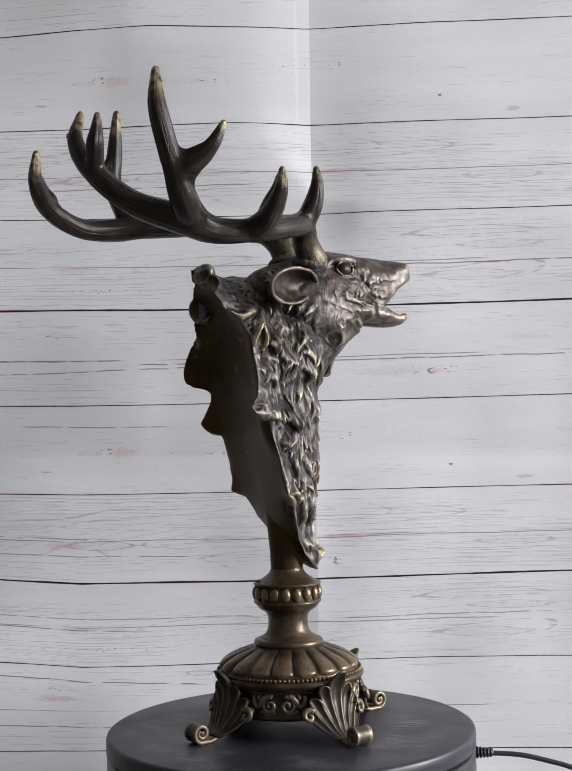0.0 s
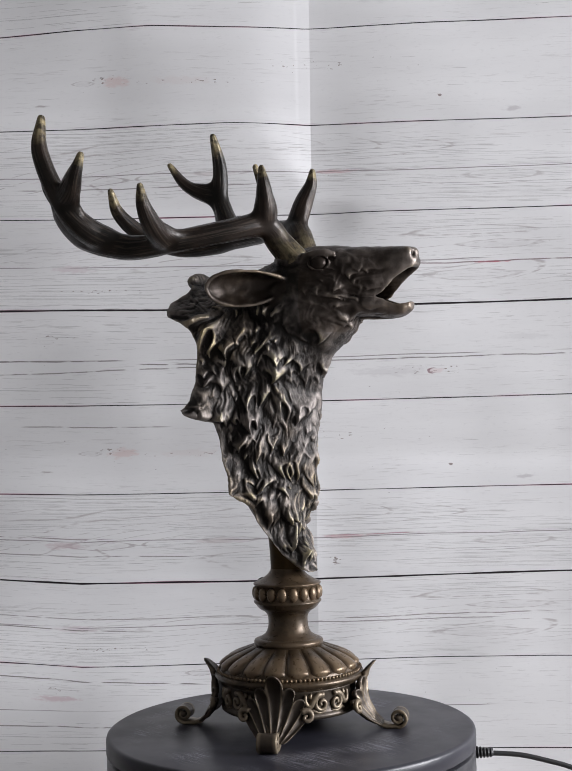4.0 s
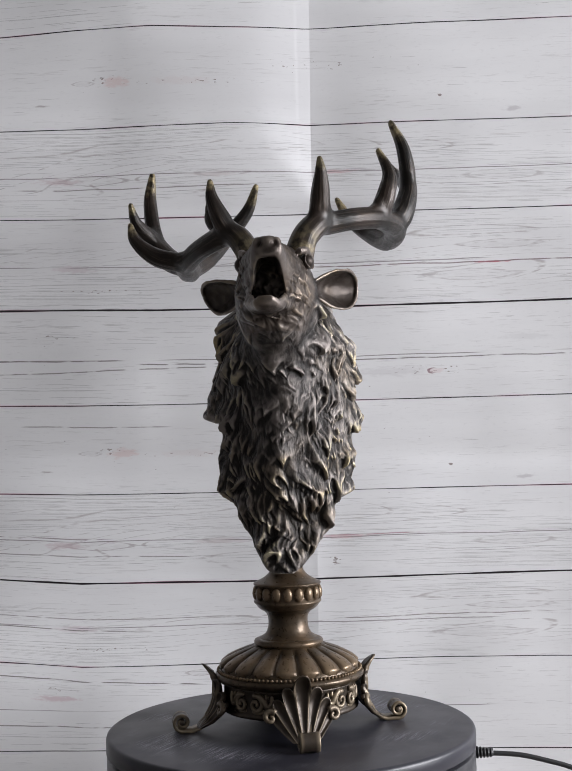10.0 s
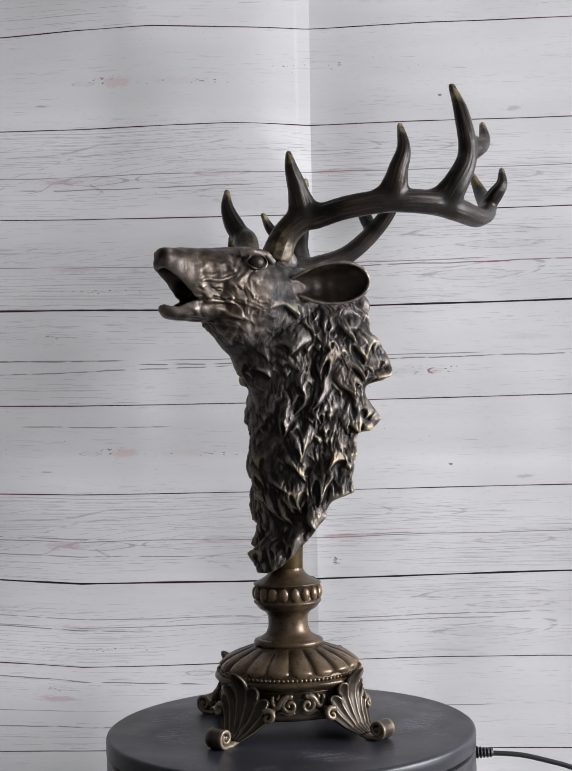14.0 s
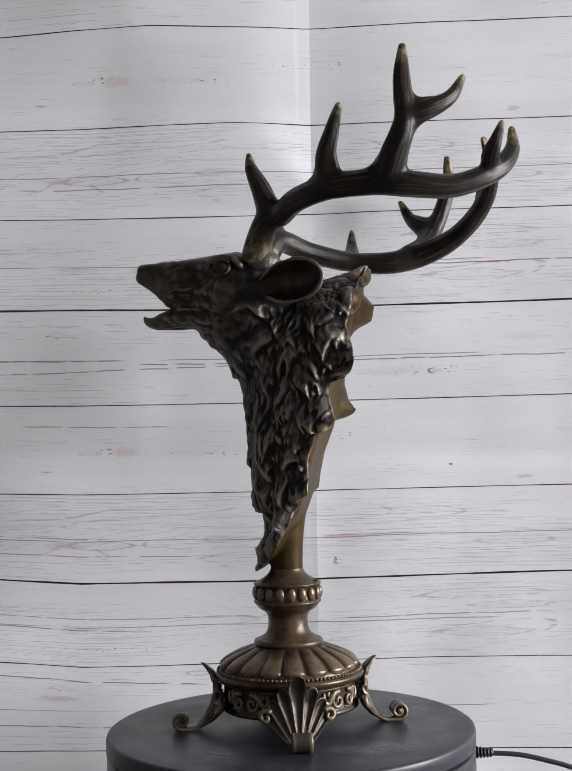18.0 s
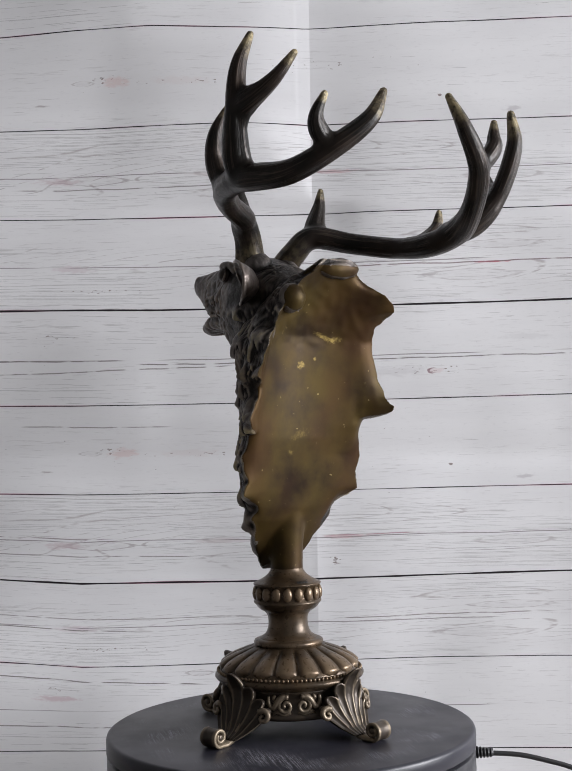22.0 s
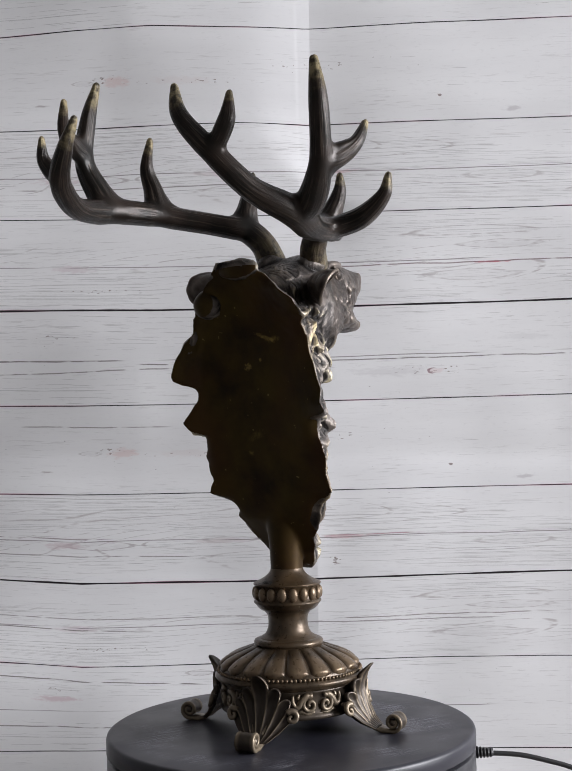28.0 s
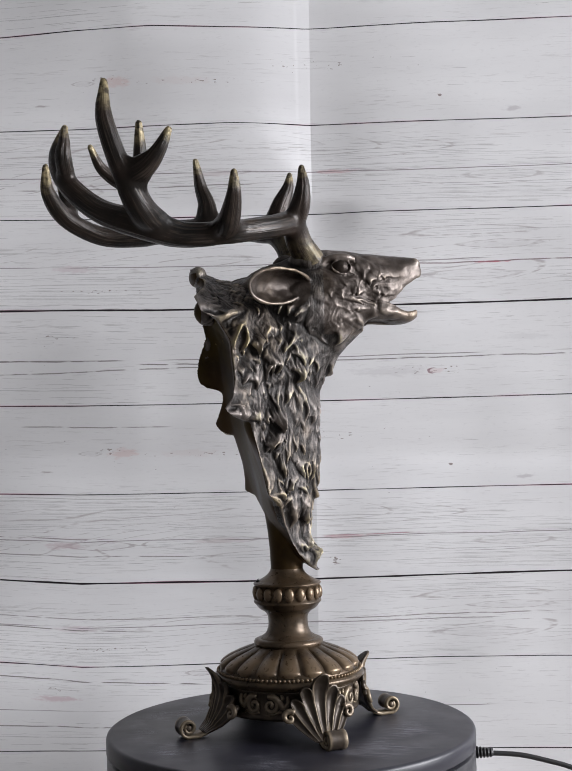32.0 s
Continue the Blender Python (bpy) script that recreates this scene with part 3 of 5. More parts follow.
for i in range(5):
    x0 = 0.1615 + 0.0029 * i
    r0 = 0.0052 - 0.0003 * i
    v, f = lathe([(0.0028, 0), (r0 - 0.0006, 0.0001), (r0, 0.0006), (r0, 0.0014), (r0 - 0.0006, 0.0019), (0.0028, 0.0021)], 20)
    rib.add(np.stack([v[:, 2] + x0, v[:, 1], v[:, 0] - 0.0281 - 0.00012 * i], 1), f)
v, f = lathe([(0.0034, -0.004), (0.0034, 0.0145)], 20)
rib.add(np.stack([v[:, 2] + 0.1615, v[:, 1], v[:, 0] - 0.0283], 1), f)
part("strain_relief", mesh_of("strain_relief", rib.verts(), rib.f, RUBBER), cable, "ribbed black strain relief")

# ---- the sculpture ----
sculpture = tagged(new("stag_sculpture"), "dark patinated bronze stag bust on a four-footed round pedestal", "sculpture")


def curve_at(z, table):
    t = np.array(table)
    return np.interp(z, t[:, 0], t[:, 1])


W_LEFT = ((0.134, 0.010), (0.1385, 0.016), (0.15, 0.025), (0.165, 0.033), (0.176, 0.036), (0.182, 0.0425), (0.188, 0.038), (0.194, 0.042), (0.2025, 0.061), (0.215, 0.058), (0.235, 0.062), (0.242, 0.060), (0.255, 0.058), (0.2590, 0.066), (0.265, 0.068), (0.274, 0.063),
          (0.285, 0.056), (0.296, 0.057), (0.3015, 0.069), (0.308, 0.068), (0.318, 0.063), (0.333, 0.054), (0.35, 0.045), (0.365, 0.038), (0.38, 0.026), (0.390, 0.012), (0.400, 0.000))
W_RIGHT = ((0.134, 0.010), (0.1385, 0.016), (0.15, 0.025), (0.165, 0.033), (0.180, 0.043), (0.186, 0.043), (0.195, 0.047), (0.2035, 0.065), (0.22, 0.061), (0.235, 0.065), (0.25, 0.060), (0.266, 0.062), (0.2705, 0.082), (0.276, 0.083), (0.283, 0.077), (0.296, 0.074), (0.31, 0.069),
           (0.33, 0.064), (0.345, 0.063), (0.355, 0.072), (0.363, 0.070), (0.373, 0.055), (0.383, 0.042), (0.391, 0.032), (0.400, 0.022))
EDGE_R = ((0.134, 0.026), (0.1385, 0.018), (0.15, 0.008), (0.165, 0.0), (0.18, -0.006), (0.198, -0.010), (0.2035, -0.021), (0.225, -0.025), (0.25, -0.030), (0.266, -0.034), (0.2705, -0.052), (0.276, -0.057), (0.285, -0.050), (0.30, -0.047), (0.333, -0.049), (0.350, -0.059), (0.357, -0.074), (0.371, -0.079), (0.380, -0.070), (0.387, -0.068), (0.393, -0.078), (0.40, -0.081))
EDGE_L = ((0.134, 0.026), (0.1385, 0.018), (0.15, 0.008), (0.165, -0.002), (0.18, -0.012), (0.1935, -0.017), (0.1980, -0.018), (0.2025, -0.031), (0.232, -0.0315), (0.2540, -0.037), (0.2585, -0.0530), (0.265, -0.0570), (0.271, -0.055), (0.285, -0.050), (0.2935, -0.047), (0.2985, -0.065), (0.304, -0.0710), (0.312, -0.0735), (0.324, -0.0725), (0.338, -0.068), (0.346, -0.0655), (0.352, -0.0670), (0.358, -0.0690), (0.3677, -0.0710), (0.376, -0.0710), (0.383, -0.0700), (0.390, -0.0755), (0.40, -0.082))
BACK = ((0.134, 0.026), (0.1385, 0.018), (0.15, 0.006), (0.165, -0.004), (0.18, -0.0160), (0.19, -0.0195), (0.2, -0.0215), (0.225, -0.0268), (0.25, -0.032), (0.30, -0.038), (0.338, -0.043), (0.36, -0.053), (0.385, -0.070), (0.40, -0.079))
FRONT = ((0.134, 0.030), (0.1385, 0.0270), (0.15, 0.0205), (0.165, 0.0165), (0.18, 0.0165), (0.2, 0.0235), (0.225, 0.0300), (0.25, 0.0325), (0.29, 0.0335), (0.312, 0.0405), (0.325, 0.0515), (0.335, 0.0560), (0.345, 0.048), (0.355, 0.030), (0.368, 0.012), (0.378, -0.002), (0.384, -0.016), (0.388, -0.034), (0.391, -0.052), (0.395, -0.064), (0.40, -0.074))


BODY_W = ((0.134, 0.010), (0.1385, 0.016), (0.15, 0.025), (0.165, 0.033), (0.18, 0.042), (0.20, 0.055), (0.225, 0.060), (0.26, 0.063), (0.30, 0.066), (0.33, 0.059), (0.35, 0.054), (0.365, 0.048), (0.38, 0.034), (0.39, 0.022), (0.40, 0.010))
BODY_E = ((0.134, 0.026), (0.1385, 0.018), (0.15, 0.008), (0.165, -0.001), (0.18, -0.009), (0.205, -0.026), (0.235, -0.037), (0.26, -0.046), (0.30, -0.054), (0.333, -0.060), (0.36, -0.068), (0.40, -0.080))


DISH_L = ((0.134, 0.026), (0.15, 0.008), (0.165, -0.001), (0.18, -0.012), (0.205, -0.028), (0.235, -0.038), (0.26, -0.047), (0.30, -0.058), (0.333, -0.062), (0.36, -0.073), (0.40, -0.080))
DISH_R = ((0.134, 0.026), (0.15, 0.008), (0.165, 0.0), (0.18, -0.007), (0.205, -0.020), (0.235, -0.028), (0.26, -0.042), (0.30, -0.050), (0.333, -0.053), (0.36, -0.068), (0.40, -0.080))


def neck_section(z, n=56, m=26):
    wl, wr = curve_at(z, W_LEFT), curve_at(z, W_RIGHT)
    el, er = curve_at(z, EDGE_L), curve_at(z, EDGE_R)
    back, front = curve_at(z, BACK), curve_at(z, FRONT)
    wide, deep = curve_at(z, BODY_W), curve_at(z, BODY_E)
    ragged = min(1.0, max(0.0, (z - 0.15) / 0.03)) * min(1.0, max(0.0, (0.395 - z) / 0.02))
    wl += ragged * (0.0030 * noise.noise((z * 95.0, 2.0, 0.0)) + 0.0005 * noise.noise((z * 260.0, 5.0, 0.0)))
    wr += ragged * (0.0030 * noise.noise((z * 95.0, 9.0, 0.0)) + 0.0005 * noise.noise((z * 260.0, 12.0, 0.0)))
    power = 1.55 - 0.25 * min(1.0, max(0.0, (z - 0.30) / 0.03))
    ring = []
    for a in np.linspace(-math.pi / 2, math.pi / 2, n, endpoint=False):
        s, c = math.sin(a), math.cos(a)
        s2 = math.copysign(abs(s) ** 1.30, s)
        k = max(0.0, (abs(s2) - 0.80) / 0.20) ** 2.6
        e = (el if s > 0 else er) * k + deep * (1 - k)
        w = (wl if s > 0 else wr) * k + wide * (1 - k)
        ring.append((e + (front - e) * c ** power, s2 * w, z))
    for t in np.linspace(0, 1, m, endpoint=False):
        q = 1 - 2 * t
        k = max(0.0, (abs(q) - 0.72) / 0.28) ** 1.5
        w = (wl if q > 0 else wr) * k + wide * (1 - k)
        dish = curve_at(z, DISH_L if q > 0 else DISH_R) * q * q + back * (1 - q * q)
        ke = max(0.0, (abs(q) - 0.80) / 0.20) ** 1.2
        e = (el if q > 0 else er) * ke + dish * (1 - ke)
        ring.append((e, q * w, z))
    return ring


def loft(sections):
    n = len(sections[0])
    v = np.array([q for s in sections for q in s])
    f = grid_faces(len(sections), n)
    f.append(tuple(reversed(range(n))))
    f.append(tuple((len(sections) - 1) * n + j for j in range(n)))
    return v, f


def head_loft(rows, n=40, arch=0.0, trough=0.0):
    """Rows (x, top, bottom, half width, sideways): rounded sections along the head."""
    rows = smooth_curve(rows, 5)
    out = []
    for x, t, b, w, s in rows:
        fade = min(1.0, max(0.0, (rows[-1][0] - x) / 0.014))
        ring = []
        for a in np.linspace(0, 2 * math.pi, n, endpoint=False):
            cy, cz = math.cos(a), math.sin(a)
            k = 1.0 - 0.12 * max(0.0, -cz)
            q = abs(cy) ** 0.9
            power = 0.45 if (cz < 0 and arch) or (cz > 0 and trough) else 0.9
            z = (t + b) / 2 + (t - b) / 2 * math.copysign(abs(cz) ** power, cz)
            if cz < 0:
                z += fade * arch * (t - b) * max(0.0, 1 - (q / 0.80) ** 3)
            else:
                z -= fade * trough * (t - b) * max(0.0, 1 - (q / 0.80) ** 3)
            ring.append((x, s + w * k * math.copysign(q, cy), z))
        out.append(ring)
    return loft(out)


def ear(base, tip, face, width, cup):
    """Cupped ear, closed solid: an outer shell and an inner hollow."""
    b, t = np.array(base), np.array(tip)
    d = t - b
    length = np.linalg.norm(d)
    d /= length
    nrm = np.array(face) - d * (np.array(face) @ d)
    nrm /= np.linalg.norm(nrm)
    side = np.cross(d, nrm)
    rows, cols = 30, 24
    top, low, edge = [], [], [[], []]
    for i in range(rows):
        s = i / (rows - 1)
        k = float(np.interp(s, (0, 0.10, 0.20, 0.32, 0.45, 0.62), (0.30, 0.38, 0.58, 0.80, 0.95, 1.0))) if s < 0.62 else math.sqrt(max(0.0, 1 - ((s - 0.62) / 0.38) ** 2.2))
        k = max(k, 0.10)
        w = width * k
        bow = 0.0050 * math.sin(math.pi * s) - 0.006 * max(0.0, s - 0.6) ** 1.5
        for j in range(cols):
            q = 2 * j / (cols - 1) - 1
            deep = cup * k * (1 - abs(q) ** 2.4) * (0.55 + 0.45 * math.sin(math.pi * min(1.0, s + 0.06))) - bow
            p = b + d * length * s + side * w * q - nrm * deep
            top.append(p)
            low.append(p - nrm * (0.0028 + 0.005 * (1 - s) ** 2 * (1 - q * q)))
            if j in (0, cols - 1):
                edge[j > 0].append((*(p - nrm * 0.0013), 0.0017 + 0.0003 * math.sin(9 * s)))
    v = np.array(top + low)
    n = rows * cols
    f = grid_faces(rows, cols, closed=False)
    f += [tuple(reversed([k + n for k in q])) for q in grid_faces(rows, cols, closed=False)]
    rim = [j for j in range(cols)] + [i * cols + cols - 1 for i in range(1, rows)] + [(rows - 1) * cols + j for j in range(cols - 2, -1, -1)] + [i * cols for i in range(rows - 2, 0, -1)]
    for a, c in zip(rim, rim[1:] + rim[:1]):
        f.append((c, a, a + n, c + n))
    return Pile().add(v, f).add(*tube(np.array(edge[0] + edge[1][::-1]), 8)[:2])


EAR_R = ((0.026, -0.026, 0.382), (-0.0310, -0.0750, 0.3785), (0.34, -0.85, -0.48))
EAR_L = ((0.016, 0.028, 0.381), (-0.0465, 0.0685, 0.3852), (0.34, 0.85, -0.10))


def bust_core():
    pile = Pile()
    zs = np.concatenate([np.linspace(0.1342, 0.18, 18), np.linspace(0.182, 0.3995, 130)])
    pile.add(*loft([neck_section(z) for z in zs]))
    # rounded top of the back, and one thick lobe below it
    pile.add(*ellipsoid((-0.0730, -0.0125, 0.3925), (0.0078, 0.0210, 0.0088)))
    pile.add(*ellipsoid((-0.0650, 0.0300, 0.3670), (0.0108, 0.0120, 0.0120)))
    # round stem that runs up into the back
    pile.add(*lathe([(0.0145, 0.128), (0.0142, 0.140), (0.0148, 0.155), (0.0162, 0.170), (0.0184, 0.185), (0.0205, 0.200), (0.0228, 0.215), (0.0235, 0.230), (0.016, 0.250)], 48))
    # skull, cheeks, upper and lower jaw
    pile.add(*head_loft([(-0.036, 0.388, 0.348, 0.022, 0), (-0.022, 0.399, 0.336, 0.030, 0), (-0.005, 0.405, 0.328, 0.034, 0), (0.015, 0.413, 0.326, 0.0355, 0), (0.035, 0.4175, 0.322, 0.0345, 0), (0.05, 0.417, 0.3240, 0.0315, 0),
                         (0.065, 0.4155, 0.3365, 0.0275, 0), (0.073, 0.413, 0.3460, 0.0235, 0.001), (0.0775, 0.405, 0.3560, 0.0180, 0.001)]))
    pile.add(*head_loft([(0.066, 0.4135, 0.368, 0.0255, 0), (0.080, 0.4138, 0.3640, 0.0225, 0.001), (0.09, 0.4128, 0.3620, 0.0205, 0.002), (0.099, 0.4122, 0.3640, 0.0180, 0.003), (0.1045, 0.4120, 0.3700, 0.0165, 0.0035), (0.11, 0.4115, 0.3765, 0.0153, 0.004), (0.119, 0.4108, 0.3850, 0.0132, 0.005),
                         (0.1255, 0.4098, 0.3895, 0.0110, 0.006), (0.1292, 0.4065, 0.3940, 0.0066, 0.0065)], 40, 0.62))
    pile.add(*head_loft([(0.066, 0.372, 0.3525, 0.0220, 0), (0.080, 0.3715, 0.3525, 0.0205, 0.001), (0.092, 0.3710, 0.3520, 0.0182, 0.001), (0.100, 0.3690, 0.3512, 0.0160, 0.002), (0.107, 0.3655, 0.3508, 0.0138, 0.003), (0.113, 0.3630, 0.3510, 0.0120, 0.003), (0.119, 0.3632, 0.3528, 0.0098, 0.003), (0.1238, 0.3642, 0.3565, 0.0060, 0.003)], 40, 0.0, 0.62))
    for s, eye in ((-1, (0.0510, -0.0268, 0.3985)), (1, (0.0460, 0.0300, 0.4000))):
        ex, ey, ez = eye
        out = np.array((0.25, s * 0.95, 0.15)) / np.linalg.norm((0.25, s * 0.95, 0.15))
        e1 = np.cross(out, (0, 0, 1))
        e1 /= np.linalg.norm(e1)
        e2 = np.cross(e1, out)
        lid = [(*(np.array(eye) + out * 0.0022 + e1 * 0.0092 * math.cos(a) + e2 * 0.0060 * math.sin(a) * (1 - 0.25 * math.cos(a)) - out * 0.0008), 0.0009) for a in np.linspace(0, 2 * math.pi, 28)]
        pile.add(*tube(np.array(lid), 8)[:2])
        # brow, cheek bone, nostril rim
        brow = smooth_curve([(ex + 0.013, ey - s * 0.006, ez + 0.007, 0.003), (ex + 0.003, ey - s * 0.0015, ez + 0.0088, 0.0036), (ex - 0.010, ey - s * 0.0010, ez + 0.0075, 0.0036), (ex - 0.017, ey, ez + 0.002, 0.003)], 5)
        pile.add(*tube(brow, 12)[:2])
        pile.add(*ellipsoid((0.1220, 0.0055 + s * 0.0075, 0.4045), (0.0055, 0.0038, 0.0050)))
    # antler pedicles and the poll
    pile.add(*ellipsoid((0.023, -0.019, 0.404), (0.017, 0.014, 0.012)))
    pile.add(*ellipsoid((0.012, 0.017, 0.404), (0.017, 0.014, 0.013)))
    for spec in (EAR_R, EAR_L):
        shell = ear(*spec, 0.0160 if spec is EAR_R else 0.0176, 0.0165)
        pile.add(shell.verts(), shell.f)
    return pile


def smooth_noise(pts, scale, seed):
    return np.array([noise.noise((p[0] * scale + seed, p[1] * scale - seed, p[2] * scale)) for p in pts])


def fused(pile, voxel):
    """One skin round overlapping solids."""
    ob = new("core", mesh_of("core", pile.verts(), pile.f, FUR))
    mod = ob.modifiers.new("skin", "REMESH")
    mod.mode, mod.voxel_size, mod.use_smooth_shade = "VOXEL", voxel, True
    me = bpy.data.meshes.new_from_object(ob.evaluated_get(bpy.context.evaluated_depsgraph_get()))
    old = ob.data
    bpy.data.objects.remove(ob)
    bpy.data.meshes.remove(old)
    v = np.zeros(len(me.vertices) * 3, dtype=np.float64)
    me.vertices.foreach_get("co", v)
    f = np.zeros(len(me.loops), dtype=np.int32)
    me.loops.foreach_get("vertex_index", f)
    bpy.data.meshes.remove(me)
    return v.reshape(-1, 3), f.reshape(-1, 4)


def relax(v, f, times, weight=None):
    n = len(v)
    i = np.concatenate([f[:, 0], f[:, 1], f[:, 2], f[:, 3]])
    j = np.concatenate([f[:, 1], f[:, 2], f[:, 3], f[:, 0]])
    cnt = np.maximum(np.bincount(i, minlength=n) + np.bincount(j, minlength=n), 1)[:, None]
    k = 0.6 if weight is None else 0.6 * weight[:, None]
    for _ in range(times):
        acc = np.stack([np.bincount(i, v[j, a], n) + np.bincount(j, v[i, a], n) for a in range(3)], 1)
        v = v + (acc / cnt - v) * k
    return v


def normals_of(v, f):
    fn = np.cross(v[f[:, 2]] - v[f[:, 0]], v[f[:, 3]] - v[f[:, 1]])
    i = f.T.ravel()
    out = np.stack([np.bincount(i, np.tile(fn[:, a], 4), len(v)) for a in range(3)], 1)
    return out / np.maximum(np.linalg.norm(out, axis=1), 1e-12)[:, None]


def locks(s, z, rows, rng, length, half, amp):
    """Pointed tufts of hair on the developed coat (s round, z up), each lifting towards its split tip: height and strand pattern."""
    h = np.zeros_like(s)
    strand = np.zeros_like(s)
    for (s0, z0) in rows:
        L = length * rng.uniform(0.75, 1.3)
        b = half * rng.uniform(0.75, 1.3)
        bend = rng.uniform(-0.42, 0.42) * L
        curl, phase = rng.uniform(0.06, 0.17) * L, rng.uniform(0, 6.3)
        A = amp * rng.uniform(0.55, 1.3)
        lean = rng.choice((-1, 1)) * rng.uniform(0.1, 0.5)
        fork, split = rng.uniform(3.6, 6.0), rng.uniform(0.12, 0.36)
        m = np.nonzero((z < z0 + L * 0.5) & (z > z0 - L * 0.52) & (np.abs(s - s0) < 1.15 * b + abs(bend) + curl + 0.001))[0]
        if len(m) == 0:
            continue
        d = np.clip((z0 + L * 0.5 - z[m]) / L, 0.001, 0.999)
        w = b * np.where(d < 0.55, 0.78 + 0.22 * np.sin(d / 0.55 * 1.57), np.maximum(1 - ((d - 0.55) / 0.45) ** 1.5, 0.02))
        q = (s[m] - s0 - bend * d * d - curl * np.sin(4 * d + phase)) / np.maximum(w, 1e-5)
        reach = 1 - split * np.abs(np.sin(fork * q * 0.5 + phase))
        e = d / reach
        side = lean * (1 - 0.5 * d)
        crest = np.clip(np.where(q < side, (q + 1) / (1 + side), (1 - q) / (1 - side)), 0, 1)
        body = np.sqrt(np.clip(1 - (1 - crest) ** 2, 0, 1)) * 0.55 + 0.45 * crest
        fingers = 1 + 0.22 * np.cos(fork * q + 2 * phase) * np.clip(d * 2, 0, 1)
        val = A * (0.04 + 0.96 * np.clip(e, 0, 1) ** 1.5) * body * fingers * np.clip((1 - e) * 9, 0, 1)
        top = val > h[m]
        strand[m[top]] = np.sin(q[top] * 8.0 + phase + 3 * d[top]) * crest[top]
        h[m] = np.maximum(h[m], val)
    return h, strand


def ear_share(v):
    """1 on the ears, 0 off them."""
    out = np.zeros(len(v))
    for base, tip, face in (EAR_R, EAR_L):
        b, t = np.array(base), np.array(tip)
        along = np.clip(((v - b) @ (t - b)) / ((t - b) @ (t - b)), 0.36, 1.0)
        far = np.linalg.norm(v - b - along[:, None] * (t - b), axis=1)
        out = np.maximum(out, np.clip((0.0240 - far) / 0.0075, 0, 1))
    return out


def scatter(rng, us, vs, ju, jv):
    return [(a + rng.uniform(-ju, ju), c + rng.uniform(-jv, jv)) for a in us for c in vs]


def fur_relief(v, nrm, f):
    rng = random.Random(11)
    x, y, z = v.T
    s = np.arctan2(y, x + 0.030) * 0.060
    # the coat covers the neck but neither the flat back nor the bare stem
    coat = np.clip((nrm[:, 0] + 0.62) * 3.0, 0, 1) * np.clip((0.376 - z) / 0.02, 0, 1)
    bare = (z < 0.215) & (np.hypot(x, y) < 0.0290) & (x < curve_at(z, EDGE_R) + 0.001)
    coat[bare] = 0
    edge = np.where(y > 0, curve_at(z, EDGE_L), curve_at(z, EDGE_R))
    coat *= np.clip((x - edge) / 0.008, 0.30, 1)
    head = np.clip((x - 0.03 - np.clip(0.352 - z, 0, 1) * 1.2) / 0.035, 0, 1) * np.clip((z - 0.318) / 0.025, 0, 1)
    sway = 0.0034 * smooth_noise(v, 38.0, 9.0) + 0.0020 * smooth_noise(v, 95.0, 2.0)
    rise = 0.0030 * smooth_noise(v, 50.0, 14.0)
    tiers = [(a + (0.0105 if k % 2 else 0.0) + rng.uniform(-0.006, 0.006), c + rng.uniform(-0.009, 0.009)) for k, c in enumerate(np.arange(0.150, 0.390, 0.0205)) for a in np.arange(-0.170, 0.171, 0.0205)]
    h1, strand1 = locks(s + sway, z + rise, tiers, rng, 0.046, 0.0128, 0.0100)
    ring = np.arange(-0.170, 0.171, 0.0100)
    h2, strand2 = locks(s - sway, z - rise, scatter(rng, ring, np.arange(0.146, 0.380, 0.0120), 0.004, 0.006), rng, 0.0200, 0.0056, 0.0050)
    lump = smooth_noise(v, 34.0, 3.0)
    su, sv = s + 2.4 * sway, z + 2.2 * rise
    wisp = np.array([1 - abs(noise.noise((a * 230, c * 60, 8.1))) * 2.0 for a, c in zip(su, sv)])
    h = np.maximum(h1, 0.70 * h2) + 0.22 * h2 + 0.0009 * np.clip(wisp, 0, 1) ** 1.4
    # no pits between the tufts
    h = np.maximum(h, 0.85 * relax(np.stack([h] * 3, 1), f, 12)[:, 0])
    h = h * (1.0 + 0.75 * lump) + 0.0042 * lump - 0.0016
    # calmer, longer hair on the throat, and short hair on the cheeks
    small = scatter(rng, np.arange(-0.12, 0.121, 0.0066), np.arange(0.312, 0.405, 0.0085), 0.003, 0.004)
    hs, strands = locks(s + (z - 0.37) * 0.4 + sway, z, small, rng, 0.017, 0.0038, 0.0030)
    muzzle = np.clip((0.116 - x) / 0.03, 0, 1) * np.clip((0.411 - z) / 0.010, 0.25, 1)
    # hair that lies backwards on the nape
    nape = np.clip((0.004 - x) / 0.016, 0, 1) * np.clip((z - 0.352) / 0.014, 0, 1) * np.clip((nrm[:, 0] + 0.70) * 3, 0, 1)
    hn, strandn = locks(y + sway, x + rise, scatter(rng, np.arange(-0.07, 0.071, 0.0095), np.arange(-0.085, 0.011, 0.012), 0.004, 0.005), rng, 0.024, 0.0052, 0.0050)
    big = coat * (1 - head)
    throat = (1 - 0.40 * np.clip((z - 0.30) / 0.02, 0, 1) * np.clip((x - 0.02) / 0.02, 0, 1)) * (1 - 0.45 * np.clip((x - 0.008) / 0.014, 0, 1) * np.clip((z - 0.19) / 0.03, 0, 1))
    lift = big * throat * (1 - nape) * (h - 0.0010 + strand1 * 0.00035 + strand2 * 0.00015)
